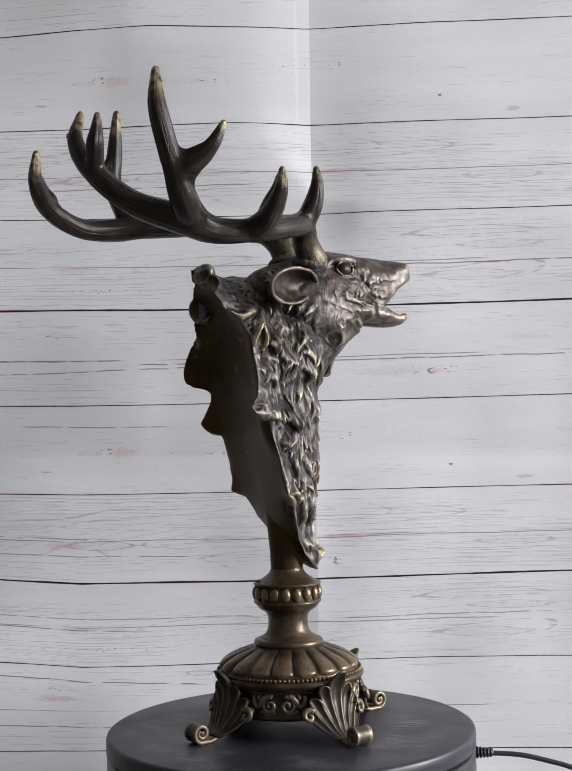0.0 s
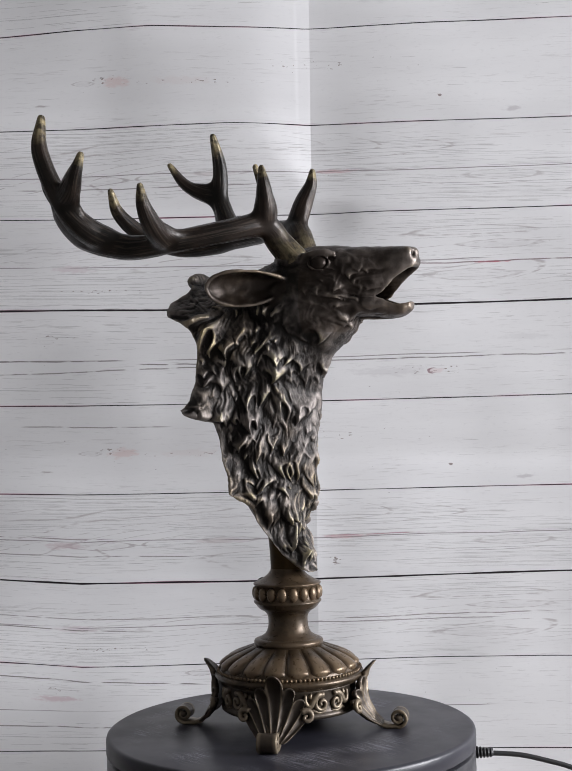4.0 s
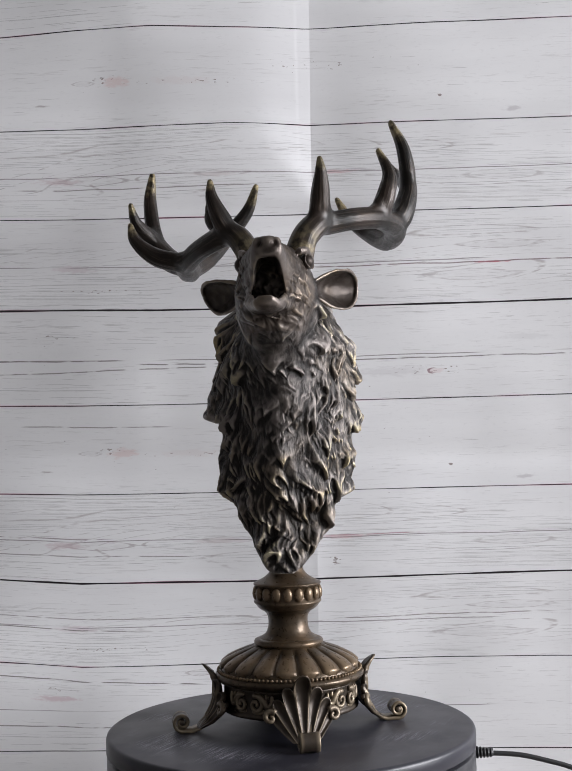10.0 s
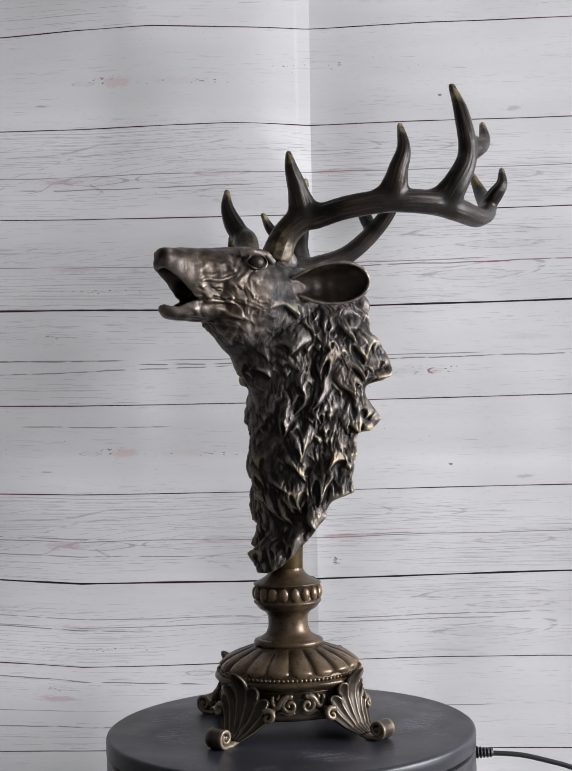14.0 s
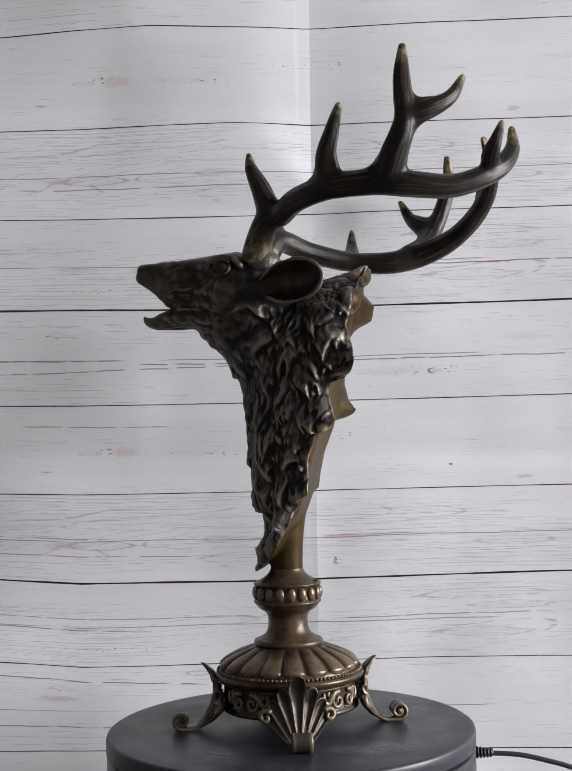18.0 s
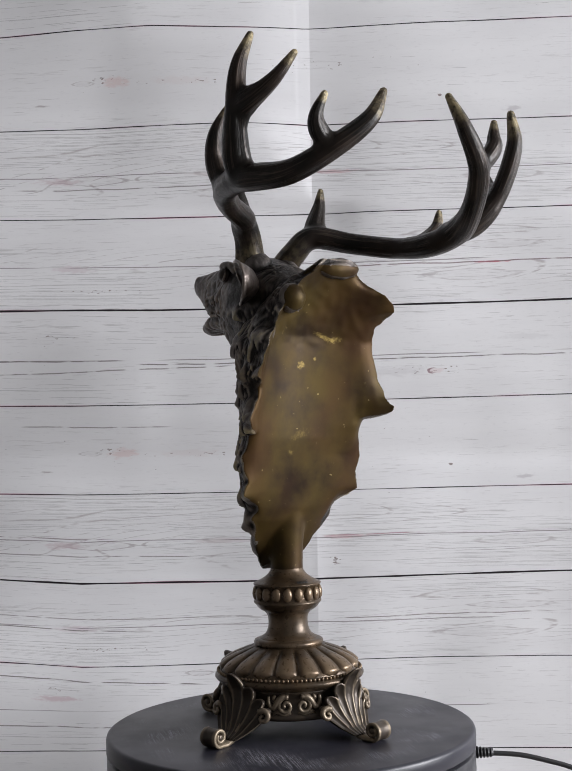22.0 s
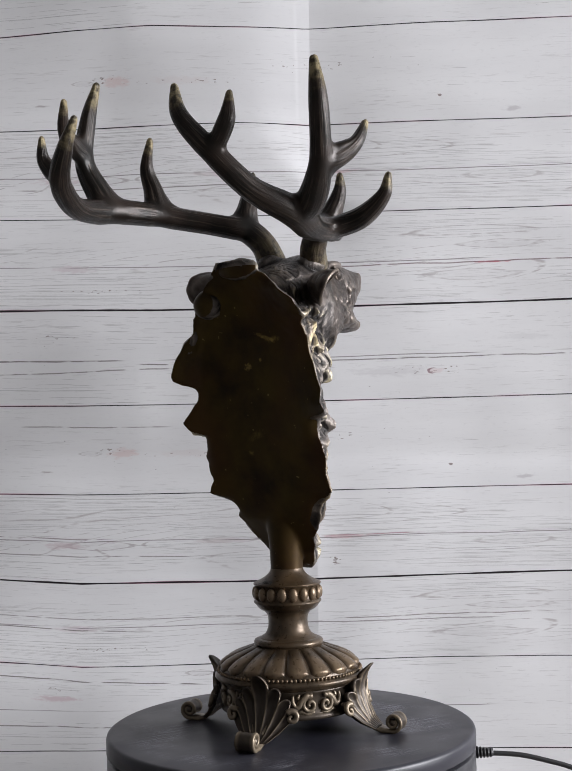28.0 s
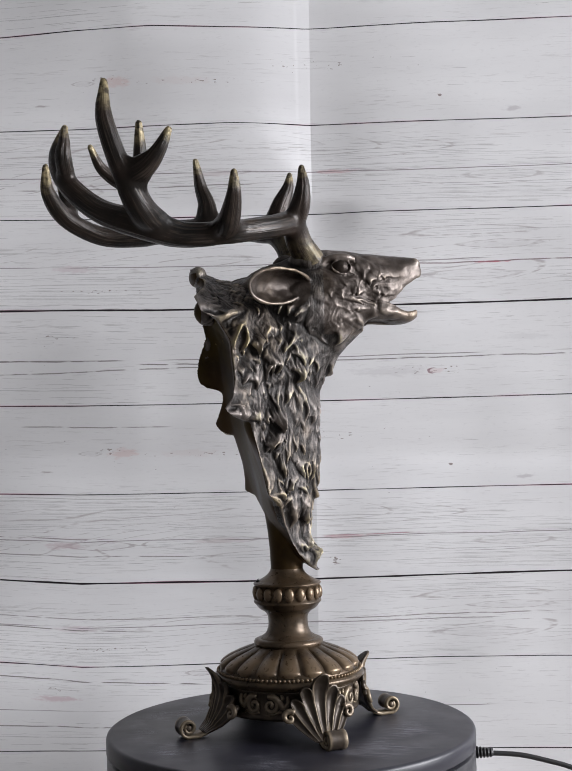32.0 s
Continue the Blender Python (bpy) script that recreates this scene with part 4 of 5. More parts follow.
    lift += nape * np.clip((x - edge - 0.002) / 0.014, 0, 1) * (0.32 * hn + 0.0010 * np.clip(wisp, 0, 1) - 0.0010 + strandn * 0.0003)
    lift += np.clip((nrm[:, 0] + 0.62) * 3, 0, 1) * head * muzzle * (1.0 * hs + 0.0010 * np.clip(wisp, 0, 1) - 0.0010 + strands * 0.00020)
    lift *= 1 - ear_share(v)
    # nostrils, and the uneven skin of the muzzle
    for side in (-1, 1):
        d2 = (x - 0.1275) ** 2 + (y - 0.0058 - side * 0.0062) ** 2 + (z - 0.4035) ** 2
        lift -= 0.0032 * np.exp(-d2 / 0.0030 ** 2)
    lift += 0.0006 * smooth_noise(v, 130.0, 5.0) * (z > 0.33)
    return lift, coat


def build_bust():
    v, f = fused(bust_core(), 0.00080)
    v = relax(v, f, 4)
    x, z = v[:, 0], v[:, 2]
    cheek = np.clip((0.082 - x) / 0.015, 0, 1) * np.clip((x + 0.005) / 0.02, 0, 1) * np.clip((z - 0.305) / 0.015, 0, 1) * np.clip((0.388 - z) / 0.012, 0, 1) * (1 - ear_share(v))
    v = relax(v, f, 40, cheek)
    nrm = normals_of(v, f)
    lift, coat = fur_relief(v, nrm, f)
    flat = (nrm[:, 0] < -0.45) & (v[:, 2] < 0.394) & (v[:, 2] > 0.13) & (v[:, 0] < 0.0) & (np.abs(v[:, 1]) < 0.09) & (v[:, 0] < curve_at(v[:, 2], BACK) + 0.006)
    flat |= (v[:, 2] < 0.215) & (np.hypot(v[:, 0], v[:, 1]) < 0.0290) & (coat < 0.05)
    v = v + nrm * lift[:, None]
    v = relax(v, f, 2, 0.45 * np.ones(len(v)))
    inner = relax(np.stack([flat.astype(float)] * 3, 1), f, 14)[:, 0]
    v = relax(v, f, 16, np.clip((inner - 0.82) / 0.16, 0, 1))
    # the rim of the back is rounded off
    v = relax(v, f, 5, np.clip(1 - np.abs(inner - 0.45) / 0.40, 0, 1))
    # heights are rubbed, hollows stay dark
    soft = relax(v, f, 40)
    wear = np.clip(0.36 + ((v - soft) * nrm).sum(axis=1) / 0.0014 * 0.5, 0, 1)
    # material: coat, smooth hide of face and ears, back
    c = v[f].mean(axis=1)
    index = np.zeros(len(f), dtype=np.int32)
    index[(c[:, 0] > 0.035) & (c[:, 2] > 0.34)] = 1
    index[ear_share(c) > 0.5] = 1
    index[flat[f].mean(axis=1) > 0.5] = 2
    me = mesh_of("bust", v, f.tolist(), [FUR, HIDE, PLATE], True, index, [("wear", wear)])
    return part("bust", me, sculpture, "bellowing stag head with shaggy neck and smooth flat back")


def transported(path):
    """Tangents, side vectors and lengths along a path."""
    pts = path[:, :3]
    tan = np.gradient(pts, axis=0)
    tan /= np.linalg.norm(tan, axis=1)[:, None]
    side = np.cross(tan[0], (0.3, 0.2, 1.0))
    sides = []
    for t in tan:
        side = side - t * (side @ t)
        side = side / np.linalg.norm(side)
        sides.append(side)
    return tan, np.array(sides), np.concatenate([[0], np.cumsum(np.linalg.norm(np.diff(pts, axis=0), axis=1))])


def antler(branches, seed):
    """Beam and tines melted into one horn, with grooves that run along each branch and rubbed tips."""
    pile, at, frames, sides, lens, share, radius = Pile(), [], [], [], [], [], []
    for k, rows in enumerate(branches):
        rows = [list(r) for r in rows]
        if k:
            rows[0][3] *= 1.05
            rows[1][3] *= 1.14
        path = smooth_curve(rows, 12)
        pile.add(*tube(path, 18)[:2])
        tan, side, length = transported(path)
        radius.append(path[:, 3]), at.append(path[:, :3]), frames.append(tan), sides.append(side), lens.append(length + k * 1.7)
        start = 0.92 if k == 0 else 0.80
        tip = np.clip((length / length[-1] - start) / (1 - start) * 1.3, 0, 1)
        share.append(tip if k else np.maximum(tip, 0.42 * np.clip(1.2 - length / 0.030, 0, 1)))
    # webs that ease each tine into the horn it grows from, above and below
    for k, parent in ((1, 0), (2, 0), (3, 0), (4, 3)):
        tine, horn = smooth_curve(branches[k], 12), smooth_curve(branches[parent], 12)
        j = int(((horn[:, :3] - tine[0, :3]) ** 2).sum(axis=1).argmin())
        run = np.concatenate([[0], np.cumsum(np.linalg.norm(np.diff(horn[:, :3], axis=0), axis=1))])
        up = np.concatenate([[0], np.cumsum(np.linalg.norm(np.diff(tine[:, :3], axis=0), axis=1))])
        for away, share_r in ((-0.028, 0.72), (0.022, 0.66)):
            at_run = min(max(run[j] + away, 0.004), run[-1] * 0.9)
            root = np.array([np.interp(at_run, run, horn[:, c]) for c in range(4)])
            knee = np.array([np.interp(0.019, up, tine[:, c]) for c in range(4)])
            end = np.array([np.interp(0.033, up, tine[:, c]) for c in range(4)])
            root[3] *= share_r
            mid = 0.36 * root + 0.14 * tine[0] + 0.50 * knee
            mid[3] = 0.78 * knee[3]
            end[3] *= 0.90
            pile.add(*tube(smooth_curve([root, mid, end], 8), 16)[:2])
    v, f = fused(pile, 0.0009)
    starts = np.concatenate([[0], np.cumsum([len(q) for q in at])[:-1]]).astype(int)
    at, tan, side, length, share, radius = map(np.concatenate, (at, frames, sides, lens, share, radius))
    near = np.zeros(len(v), dtype=int)
    calm = np.zeros(len(v))
    for i in range(0, len(v), 4000):
        d = np.sqrt(((v[i:i + 4000, None, :] - at[None]) ** 2).sum(axis=2)) - radius[None]
        near[i:i + 4000] = d.argmin(axis=1)
        best = np.sort(np.minimum.reduceat(d, starts, axis=1), axis=1)
        calm[i:i + 4000] = np.clip((best[:, 1] - best[:, 0]) / 0.006, 0, 1)
    v = relax(v, f, 6)
    thick = radius[near]
    v = relax(v, f, 20, np.clip((thick - 0.0045) / 0.004, 0, 1))
    v = relax(v, f, 45, np.clip(1.15 - calm * 1.3, 0, 1) * np.clip((thick - 0.0045) / 0.002, 0, 1))
    rel = v - at[near]
    b = np.cross(tan[near], side[near])
    across, up = (rel * side[near]).sum(axis=1), (rel * b).sum(axis=1)
    size = np.maximum(np.hypot(across, up), 1e-6)
    ca, sa = across / size, up / size
    l = length[near] + (rel * tan[near]).sum(axis=1)
    g = np.array([noise.noise((p * 2.4 + seed, q * 2.4, r * 15)) for p, q, r in zip(ca, sa, l)])
    v = v + normals_of(v, f) * (g * calm * 0.0008)[:, None]
    v = relax(v, f, 2)
    me = mesh_of("antler", v, f.tolist(), ANTLER, True, None, [("wear", share[near]), ("calm", calm), ("ga", ca), ("gb", sa), ("gl", l)])
    return part("antler", me, sculpture, "dark grooved bronze antler with rubbed brassy tips")


def build_antlers():
    # antler on the stag's right side
    antler([
        [(0.0270, -0.0194, 0.4027, 0.0130), (0.0155, -0.0269, 0.4188, 0.0116), (0.0066, -0.0415, 0.4330, 0.0108), (-0.0156, -0.0704, 0.4259, 0.0098), (-0.0515, -0.0926, 0.4179, 0.0098), (-0.0903, -0.0991, 0.4157, 0.0110), (-0.1219, -0.1039, 0.4235, 0.0118), (-0.1539, -0.0917, 0.4366, 0.0098), (-0.1800, -0.0762, 0.4623, 0.0090), (-0.1889, -0.0550, 0.4901, 0.0068), (-0.1828, -0.0441, 0.5157, 0.0032)],
        [(0.0073, -0.0405, 0.4316, 0.0085), (0.0133, -0.0493, 0.4466, 0.0080), (0.0157, -0.0564, 0.4643, 0.0062), (0.0147, -0.0580, 0.4790, 0.0030)],
        [(-0.0559, -0.0956, 0.4177, 0.0088), (-0.0516, -0.1219, 0.4242, 0.0080), (-0.0490, -0.1415, 0.4395, 0.0062), (-0.0488, -0.1465, 0.4553, 0.0030)],
        [(-0.1070, -0.1011, 0.4215, 0.0105), (-0.1203, -0.1248, 0.4321, 0.0100), (-0.1331, -0.1411, 0.4555, 0.0088), (-0.1458, -0.1493, 0.4948, 0.0072), (-0.1459, -0.1466, 0.5239, 0.0034)],
        [(-0.1315, -0.1397, 0.4509, 0.0075), (-0.1159, -0.1475, 0.4584, 0.0070), (-0.1058, -0.1553, 0.4696, 0.0058), (-0.0979, -0.1579, 0.4846, 0.0030)],
        [(-0.1787, -0.0780, 0.4626, 0.0070), (-0.1812, -0.0916, 0.4799, 0.0064), (-0.1802, -0.0936, 0.4908, 0.0052), (-0.1797, -0.0946, 0.5019, 0.0028)],
    ], 1.0)
    # antler on the stag's left side
    antler([
        [(0.0180, 0.0187, 0.4047, 0.0140), (0.0114, 0.0244, 0.4258, 0.0122), (0.0015, 0.0348, 0.4394, 0.0118), (-0.0108, 0.0430, 0.4419, 0.0106), (-0.0276, 0.0661, 0.4479, 0.0102), (-0.0582, 0.0880, 0.4524, 0.0104), (-0.0977, 0.0996, 0.4522, 0.0112), (-0.1247, 0.1009, 0.4486, 0.0108), (-0.1598, 0.0908, 0.4474, 0.0096), (-0.1907, 0.0734, 0.4608, 0.0090), (-0.2054, 0.0521, 0.4800, 0.0068), (-0.2065, 0.0392, 0.5019, 0.0032)],
        [(-0.0016, 0.0366, 0.4413, 0.0092), (0.0069, 0.0392, 0.4651, 0.0078), (0.0145, 0.0407, 0.4820, 0.0060), (0.0166, 0.0402, 0.4944, 0.0030)],
        [(-0.0587, 0.0875, 0.4520, 0.0090), (-0.0575, 0.0954, 0.4748, 0.0080), (-0.0636, 0.0984, 0.4959, 0.0066), (-0.0686, 0.0890, 0.5192, 0.0030)],
        [(-0.1060, 0.1006, 0.4510, 0.0108), (-0.1130, 0.1099, 0.4691, 0.0100), (-0.1229, 0.1157, 0.4952, 0.0088), (-0.1217, 0.1118, 0.5314, 0.0070), (-0.1221, 0.1005, 0.5590, 0.0034)],
        [(-0.1233, 0.1146, 0.5000, 0.0076), (-0.1400, 0.1115, 0.5035, 0.0070), (-0.1585, 0.1030, 0.5150, 0.0058), (-0.1686, 0.0914, 0.5333, 0.0030)],
        [(-0.1879, 0.0766, 0.4630, 0.0072), (-0.1885, 0.0857, 0.4718, 0.0066), (-0.1928, 0.0904, 0.4814, 0.0054), (-0.1979, 0.0862, 0.4959, 0.0028)],
    ], 7.0)


build_bust()
build_antlers()
for s, (ex, ey, ez) in ((-1, (0.0503, -0.0256, 0.3983)), (1, (0.0453, 0.0288, 0.3998))):
    ev, ef = ellipsoid((ex, ey, ez), (0.0078, 0.0066, 0.0066), 28, 16)
    me = mesh_of("eye", ev, ef, HIDE, True, None, [("wear", np.full(len(ev), 0.2))])
    part("eye", me, sculpture, "smooth rounded bronze eye")


# pedestal, from the collar down
def worn(me, value):
    a = me.attributes.new("wear", "FLOAT", "POINT")
    a.data.foreach_set("value", np.asarray(value, dtype=np.float32) if np.ndim(value) else np.full(len(me.vertices), value, dtype=np.float32))
    return me


def turned(name, profile, mat, label, n=96, wear=0.42, parent=None):
    v, f = lathe(profile, n)
    return part(name, worn(mesh_of(name, v, f, mat), wear), parent or sculpture, label)


collar = turned("collar", smooth_curve([(0.0135, 0.1395), (0.0150, 0.1345), (0.0185, 0.1305), (0.0240, 0.1270), (0.0288, 0.1248), (0.0297, 0.1236), (0.0285, 0.1225)], 4)[::-1].tolist(), CAST, "sloping round collar top")
ink = plain("engraving_dark", (0.010, 0.008, 0.006), 0.6, 200)
for i, (a, w) in enumerate(((166, 2.6), (170.5, 3.4), (175, 2.4), (179, 3.2), (184, 2.8))):
    q = [(0.0262 + 0.0002 - 0.0011 * k, math.radians(a + w * u), 0.12645 + 0.00075 * k) for k in (-1, 1) for u in (0, 1)]
    pts = [(r * math.cos(t), r * math.sin(t), z + d) for d in (0.0, 0.0004) for r, t, z in q]
    part("engraved_mark", mesh_of("engraved_mark", pts, [(0, 1, 3, 2), (6, 7, 5, 4), (0, 4, 5, 1), (1, 5, 7, 3), (3, 7, 6, 2), (2, 6, 4, 0)], ink, False), collar)
band = turned("collar_band", [(0.0240, 0.1015), (0.0262, 0.1035), (0.0282, 0.1062), (0.0296, 0.1075), (0.0298, 0.1088), (0.0280, 0.1095), (0.0278, 0.1225), (0.0292, 0.1228)], CAST, "round collar band with oval beads")
bead_v, bead_f = ellipsoid((0.0281, 0, 0.1158), (0.0030, 0.0043, 0.0058), 14, 9)
bead = worn(mesh_of("bead", bead_v, bead_f, CAST), 0.6)
for i in range(18):
    part("bead", bead, band, "", pose(0, 0, 0, 0, 0, 20 * i + 7))
turned("stem", smooth_curve([(0.0265, 0.0730), (0.0255, 0.0765), (0.0205, 0.0800), (0.0180, 0.0850), (0.0173, 0.0905), (0.0178, 0.0955), (0.0200, 0.0990), (0.0245, 0.1022), (0.0255, 0.1040)], 5).tolist(), CAST, "waisted pedestal stem")
turned("ring", [(0.026, 0.0698), (0.0288, 0.0702), (0.0302, 0.0718), (0.0304, 0.0736), (0.0296, 0.0752), (0.0272, 0.0762), (0.025, 0.0766)], CAST, "rounded ring moulding")
DOME = smooth_curve([(0.0605, 0.0500), (0.0590, 0.0535), (0.0540, 0.0585), (0.0465, 0.0630), (0.0380, 0.0668), (0.0300, 0.0705)], 6)
dome = turned("dome", DOME.tolist() + [(0.026, 0.0712)], CAST, "low round dome ribbed with petal lobes")


def gadroon():
    rows, cols = 16, 11
    v, wear = [], []
    prof = smooth_curve([(0.0600, 0.0512), (0.0582, 0.0545), (0.0535, 0.0590), (0.0462, 0.0633), (0.0378, 0.0670), (0.0305, 0.0702)], 6)
    pick = np.linspace(0, len(prof) - 1, rows)
    for i, k in enumerate(pick):
        r, z = prof[int(round(k))]
        t = i / (rows - 1)
        width = math.radians(10 * 0.97) * (1 - 0.55 * max(0, 0.16 - t) / 0.16)
        for j in range(cols):
            q = 2 * j / (cols - 1) - 1
            lift = 0.0046 * math.sqrt(max(0.0, 1 - q * q)) * min(1.0, (t + 0.02) / 0.14) ** 0.6 * (1 - 0.75 * t) - 0.0006
            a = q * width
            rr = r + lift * 0.62
            v.append((rr * math.cos(a), rr * math.sin(a), z + lift * 0.78))
            wear.append(0.34 + (1 - q * q) * (1 - t) * 0.55)
    return worn(mesh_of("petal_lobe", v, grid_faces(rows, cols, closed=False, flip=True), CAST), wear)


lobe = gadroon()
for i in range(18):
    part("petal_lobe", lobe, dome, "", pose(0, 0, 0, 0, 0, 20 * i + 4))
turned("rim", [(0.052, 0.0400), (0.0590, 0.0402), (0.0612, 0.0410), (0.0622, 0.0424), (0.0636, 0.0432), (0.0650, 0.0450), (0.0650, 0.0468), (0.0638, 0.0482), (0.0622, 0.0488), (0.0618, 0.0500), (0.0600, 0.0508), (0.056, 0.0508)], CAST, "moulded rim under the dome")
beads = Pile()
for i in range(104):
    a = 2 * math.pi * i / 104
    beads.add(*ellipsoid((0.0622 * math.cos(a), 0.0622 * math.sin(a), 0.0502), (0.0016, 0.0016, 0.0015), 8, 6))
tagged(part("beading", worn(mesh_of("beading", beads.verts(), beads.f, CAST), 0.7), sculpture, "string of tiny round beads"), "", "", "", "stuff")
frieze = turned("frieze", [(0.050, 0.0165), (0.0582, 0.0165), (0.0598, 0.0177), (0.0598, 0.0200), (0.0584, 0.0211), (0.0576, 0.0226), (0.0574, 0.0385), (0.0588, 0.0402)], LEAF, "round frieze with scrolling relief", 96, 0.32)


def relief_scroll(s):
    """One S-scroll of the frieze with a curled leaf, laid on the round wall."""
    pile = Pile()
    rad = 0.0576

    def wrap(q, h, lift=0.0):
        a = q / rad
        return ((rad + lift) * math.cos(a), (rad + lift) * math.sin(a), 0.0302 + h * 1.12)
    rows = []
    for k in range(34):
        t = k / 33
        a = 1.9 - t * 2 * math.pi * 1.35
        r = 0.0056 * (1 - t) + 0.0012
        rows.append((*wrap(s * (0.0072 + r * math.cos(a)), r * math.sin(a) - 0.0008, 0.0006 + 0.0012 * t), 0.0021 * (1 - 0.35 * t)))
    pile.add(*tube(np.array(rows), 10)[:2])
    tail = smooth_curve([(*wrap(s * 0.0054, 0.0052), 0.0020), (*wrap(s * 0.0100, 0.0056, 0.0006), 0.0025), (*wrap(s * 0.0138, 0.0026, 0.0006), 0.0027), (*wrap(s * 0.0166, -0.0014, 0.0004), 0.0026), (*wrap(s * 0.0196, -0.0016, 0.0006), 0.0023), (*wrap(s * 0.0216, 0.0016, 0.0008), 0.0019), (*wrap(s * 0.0214, 0.0052, 0.0006), 0.0014)], 5)
    pile.add(*tube(tail, 10)[:2])
    bud = smooth_curve([(*wrap(s * 0.0156, 0.0030), 0.0010), (*wrap(s * 0.0172, 0.0046, 0.0004), 0.0016), (*wrap(s * 0.0164, 0.0062, 0.0002), 0.0012)], 4)
    pile.add(*tube(bud, 8)[:2])
    leafy = smooth_curve([(*wrap(s * 0.0030, -0.0062), 0.0010), (*wrap(s * 0.0090, -0.0074), 0.0015), (*wrap(s * 0.0145, -0.0056), 0.0016), (*wrap(s * 0.0175, -0.0068), 0.0010)], 4)
    pile.add(*tube(leafy, 8)[:2])
    return worn(mesh_of("scroll_relief", pile.verts(), pile.f, LEAF), 0.9)


FOOT_TURN = 15.5
scrolls = {s: relief_scroll(s) for s in (-1, 1)}
for k in range(4):
    for s in (-1, 1):
        part("scroll_relief", scrolls[s], frieze, "", pose(0, 0, 0, 0, 0, FOOT_TURN + 45 + 90 * k))


def foot_radius(h):
    return np.interp(h, (0.000, 0.004, 0.010, 0.020, 0.033, 0.042, 0.050, 0.055, 0.060), (0.088, 0.0820, 0.0740, 0.0685, 0.0648, 0.0655, 0.0690, 0.0745, 0.0800))


def foot_leaf():
    """Fan-shaped leaf with seven cupped lobes and a tongue that curls outwards."""
    cols, rows = 71, 22
    front, back, wear = [], [], []
    for i in range(rows):
        p = i / (rows - 1)
        for j in range(cols):
            al = -70 + 140 * j / (cols - 1)
            lobe_no = max(-3, min(3, round(al / 20)))
            off = (al - 20 * lobe_no) / 10
            length = (0.0535, 0.0435, 0.0375, 0.0350)[abs(lobe_no)] * (1 - 0.16 * min(1, abs(off)) ** 2.5)
            droop = -0.0040 * (abs(al) / 60) ** 2 * p * p
            q = 0.0085 * (al / 60) * (1 - 0.5 * p) + p * length * math.sin(math.radians(al * 0.92)) * 0.88
            h = 0.0040 + p * length * math.cos(math.radians(al * 0.92)) - droop
            r = float(foot_radius(h)) - q * q / 0.120
            rib = 0.0020 * min(1, abs(off)) ** 2 * min(1, p * 3) * (1 if abs(al) < 69 else 0.4) - 0.0008 * (1 - min(1, abs(off))) * p
            curl = 0.0022 * max(0.0, p - 0.80) / 0.20 * (1 if lobe_no else 0.2)
            front.append((r + rib + curl, q, h))
            back.append((r - 0.0030 + 0.5 * curl, q * 0.97, h - 0.0004))
            wear.append(min(1, abs(off)) ** 4 * 0.9 + max(0, p - 0.9) * 4)
    n = rows * cols
    f = grid_faces(rows, cols, closed=False, flip=True)
    f += [tuple(reversed([k + n for k in q])) for q in grid_faces(rows, cols, closed=False, flip=True)]
    rim = [j for j in range(cols)] + [i * cols + cols - 1 for i in range(1, rows)] + [(rows - 1) * cols + j for j in range(cols - 2, -1, -1)] + [i * cols for i in range(rows - 2, 0, -1)]
    for a, c in zip(rim, rim[1:] + rim[:1]):
        f.append((a, c, c + n, a + n))
    return worn(mesh_of("leaf", np.array(front + back), f, LEAF), wear + [0.0] * n)


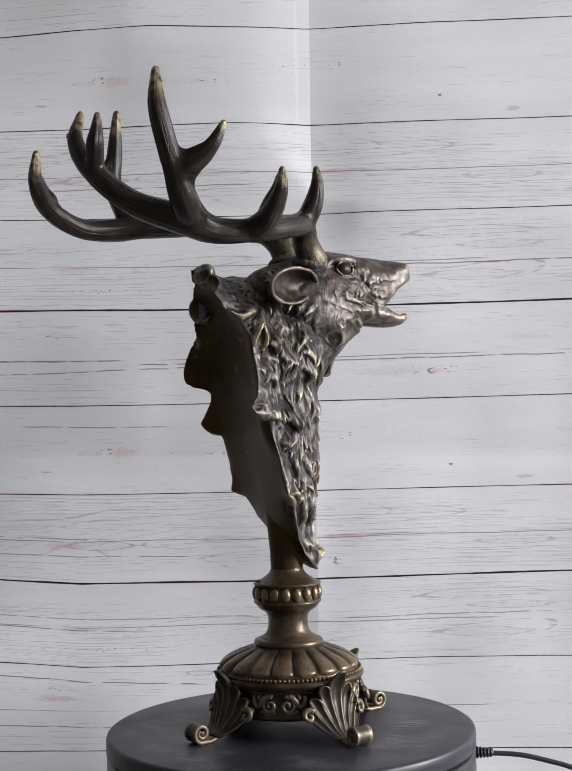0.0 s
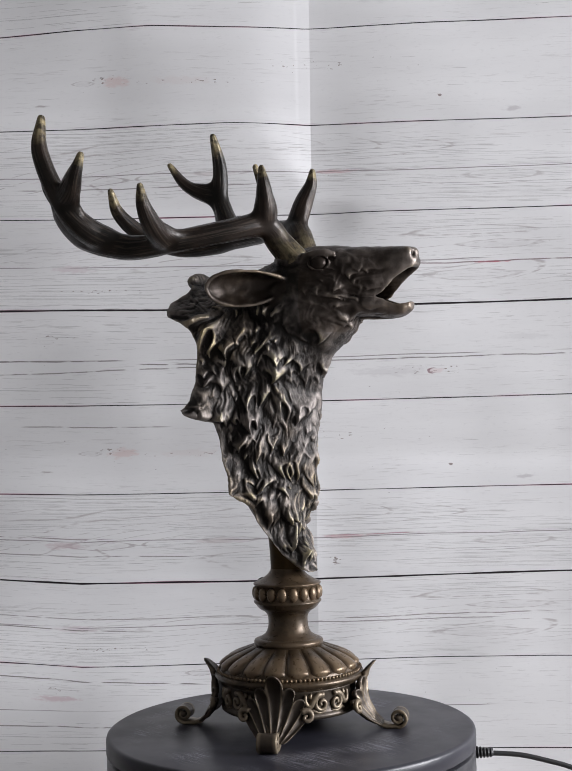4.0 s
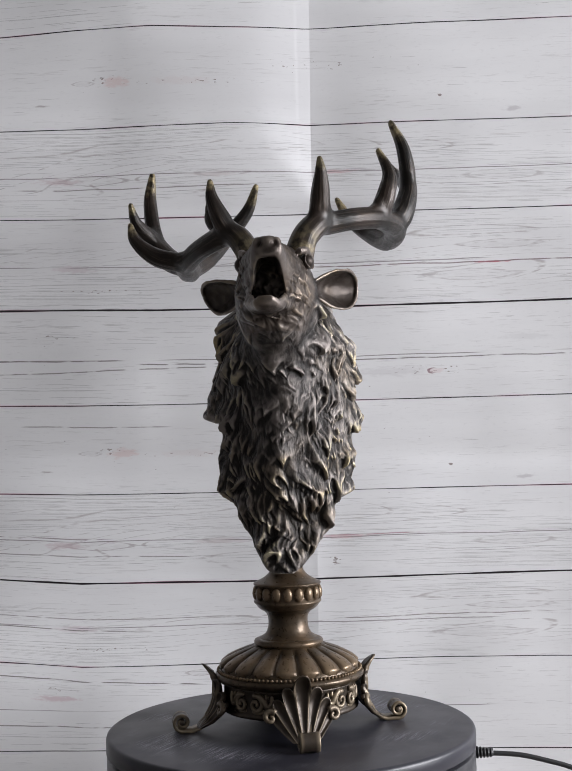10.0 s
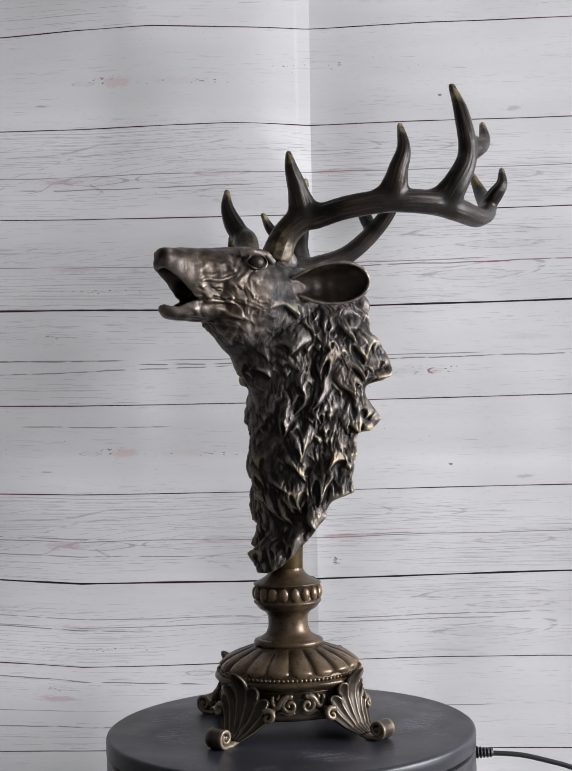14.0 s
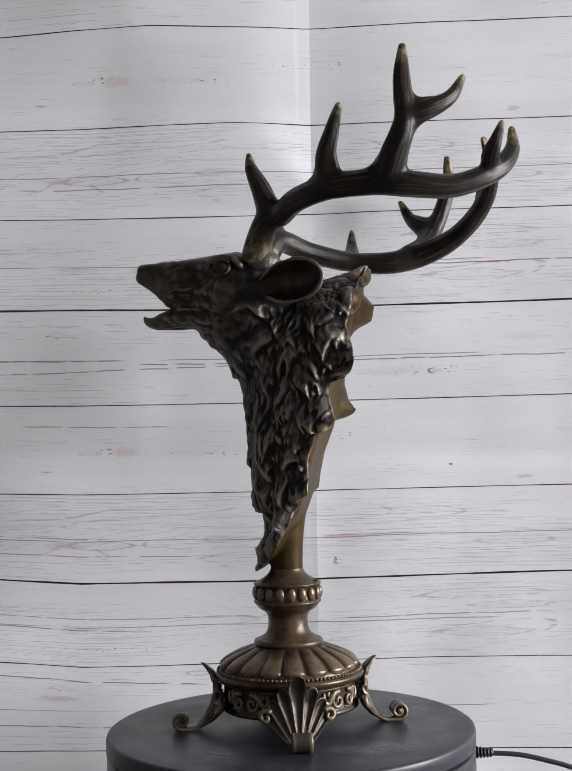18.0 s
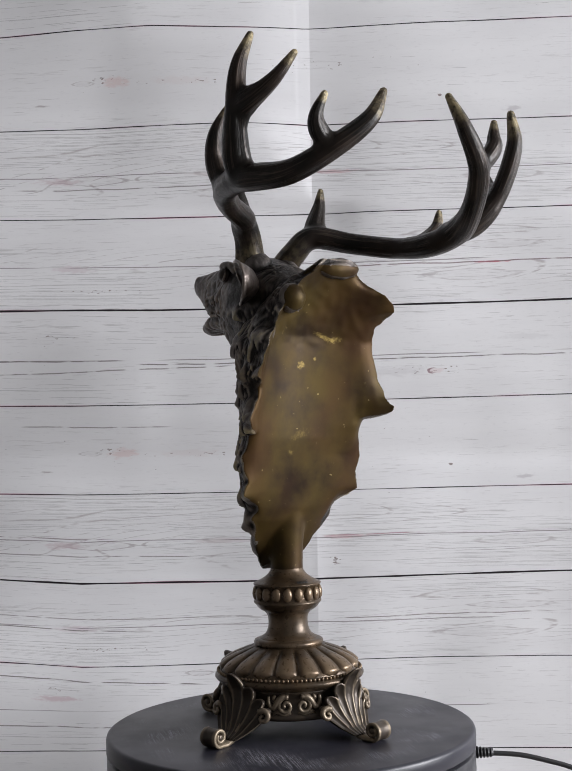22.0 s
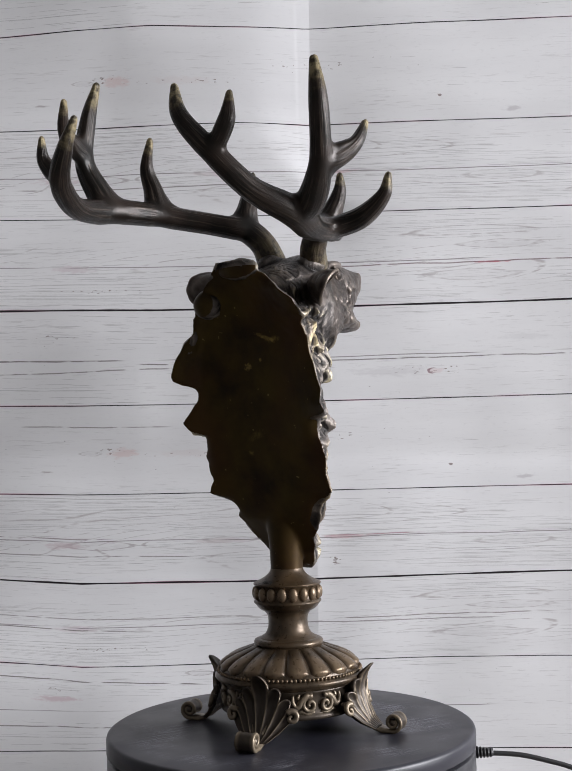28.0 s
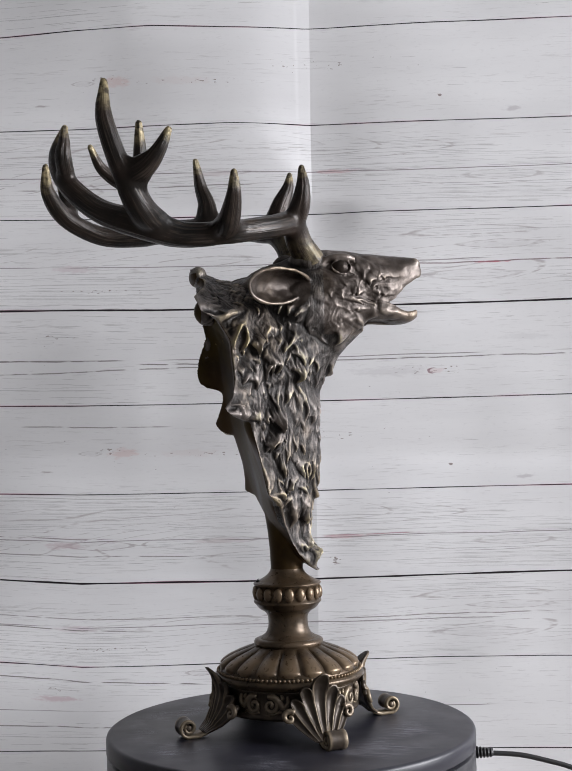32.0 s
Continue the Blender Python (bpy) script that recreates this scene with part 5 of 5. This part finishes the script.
def foot_scroll():
    """Strap that runs out from the leaf and rolls up into a scroll."""
    path = [(0.0690, 0.0155), (0.0735, 0.0085), (0.0790, 0.0035), (0.0860, 0.0014)]
    cx, cz = 0.0950, 0.0092
    for k in range(40):
        t = k / 39
        a = -math.pi * 0.62 + t * 2 * math.pi * 1.45
        r = 0.0078 * (1 - t) + 0.0022 * t
        path.append((cx + r * math.cos(a), cz + r * math.sin(a)))
    path = np.array(path)
    tan = np.gradient(path, axis=0)
    tan /= np.linalg.norm(tan, axis=1)[:, None]
    nrm = np.stack([-tan[:, 1], tan[:, 0]], 1)
    v, wear = [], []
    for i, (p, nn) in enumerate(zip(path, nrm)):
        th = 0.0013
        w = 0.0070 + 0.0014 * min(1.0, i / 8) - 0.0006 * i / len(path)
        for (e, y) in ((th, -w), (th * 1.25, -w * 0.86), (th * 0.9, -w * 0.5), (th * 0.9, w * 0.5), (th * 1.25, w * 0.86), (th, w), (-th, w), (-th, -w)):
            q = p - nn * e
            v.append((q[0], y, q[1]))
            wear.append(0.8 if abs(y) > w * 0.8 else 0.35)
    rows = len(path)
    f = grid_faces(rows, 8)
    f.append(tuple(reversed(range(8))))
    f.append(tuple((rows - 1) * 8 + j for j in range(8)))
    pile = Pile().add(np.array(v), f)
    core_v, core_f = lathe([(0.0001, -0.0082), (0.0022, -0.0082), (0.0025, -0.0075), (0.0025, 0.0075), (0.0022, 0.0082), (0.0001, 0.0082)], 14)
    pile.add(np.stack([core_v[:, 0] + cx, core_v[:, 2], core_v[:, 1] + cz], 1), core_f)
    return worn(mesh_of("foot_scroll", pile.verts(), pile.f, LEAF), np.concatenate([wear, np.full(len(core_v), 0.5)]))


def leaf_curl(s):
    rows = []
    for k in range(24):
        t = k / 23
        a = 2.4 - t * 2 * math.pi * 1.05
        r = 0.0046 * (1 - t) + 0.0010
        q, h = s * (0.0262 + r * math.cos(a)), 0.0220 + r * math.sin(a)
        rows.append((float(foot_radius(h)) - q * q / 0.140 + 0.0010, q, h, 0.0027 - 0.0013 * t))
    v, f = tube(np.array(rows), 8)[:2]
    return worn(mesh_of("leaf_curl", v, f, LEAF), 0.7)


leaf_me, scroll_me, curl_me = foot_leaf(), foot_scroll(), {s: leaf_curl(s) for s in (-1, 1)}
for k in range(4):
    foot = part("foot", leaf_me, sculpture, "fan-shaped leaf foot that ends in a rolled scroll", pose(0, 0, 0, 0, 0, FOOT_TURN + 90 * k))
    part("foot_scroll", scroll_me, foot)
    for s in (-1, 1):
        part("leaf_curl", curl_me[s], foot)


# ---- what turns ----
def motions():
    speed = -11.6807
    times = [0.5 * k for k in range(65)]
    walk(sculpture, [(t, pose(0, 0, 0, 0, 0, 20 + speed * t)) for t in times])
    walk(platter, [(t, pose(0, 0, 0, 0, 0, speed * t)) for t in times])


motions()
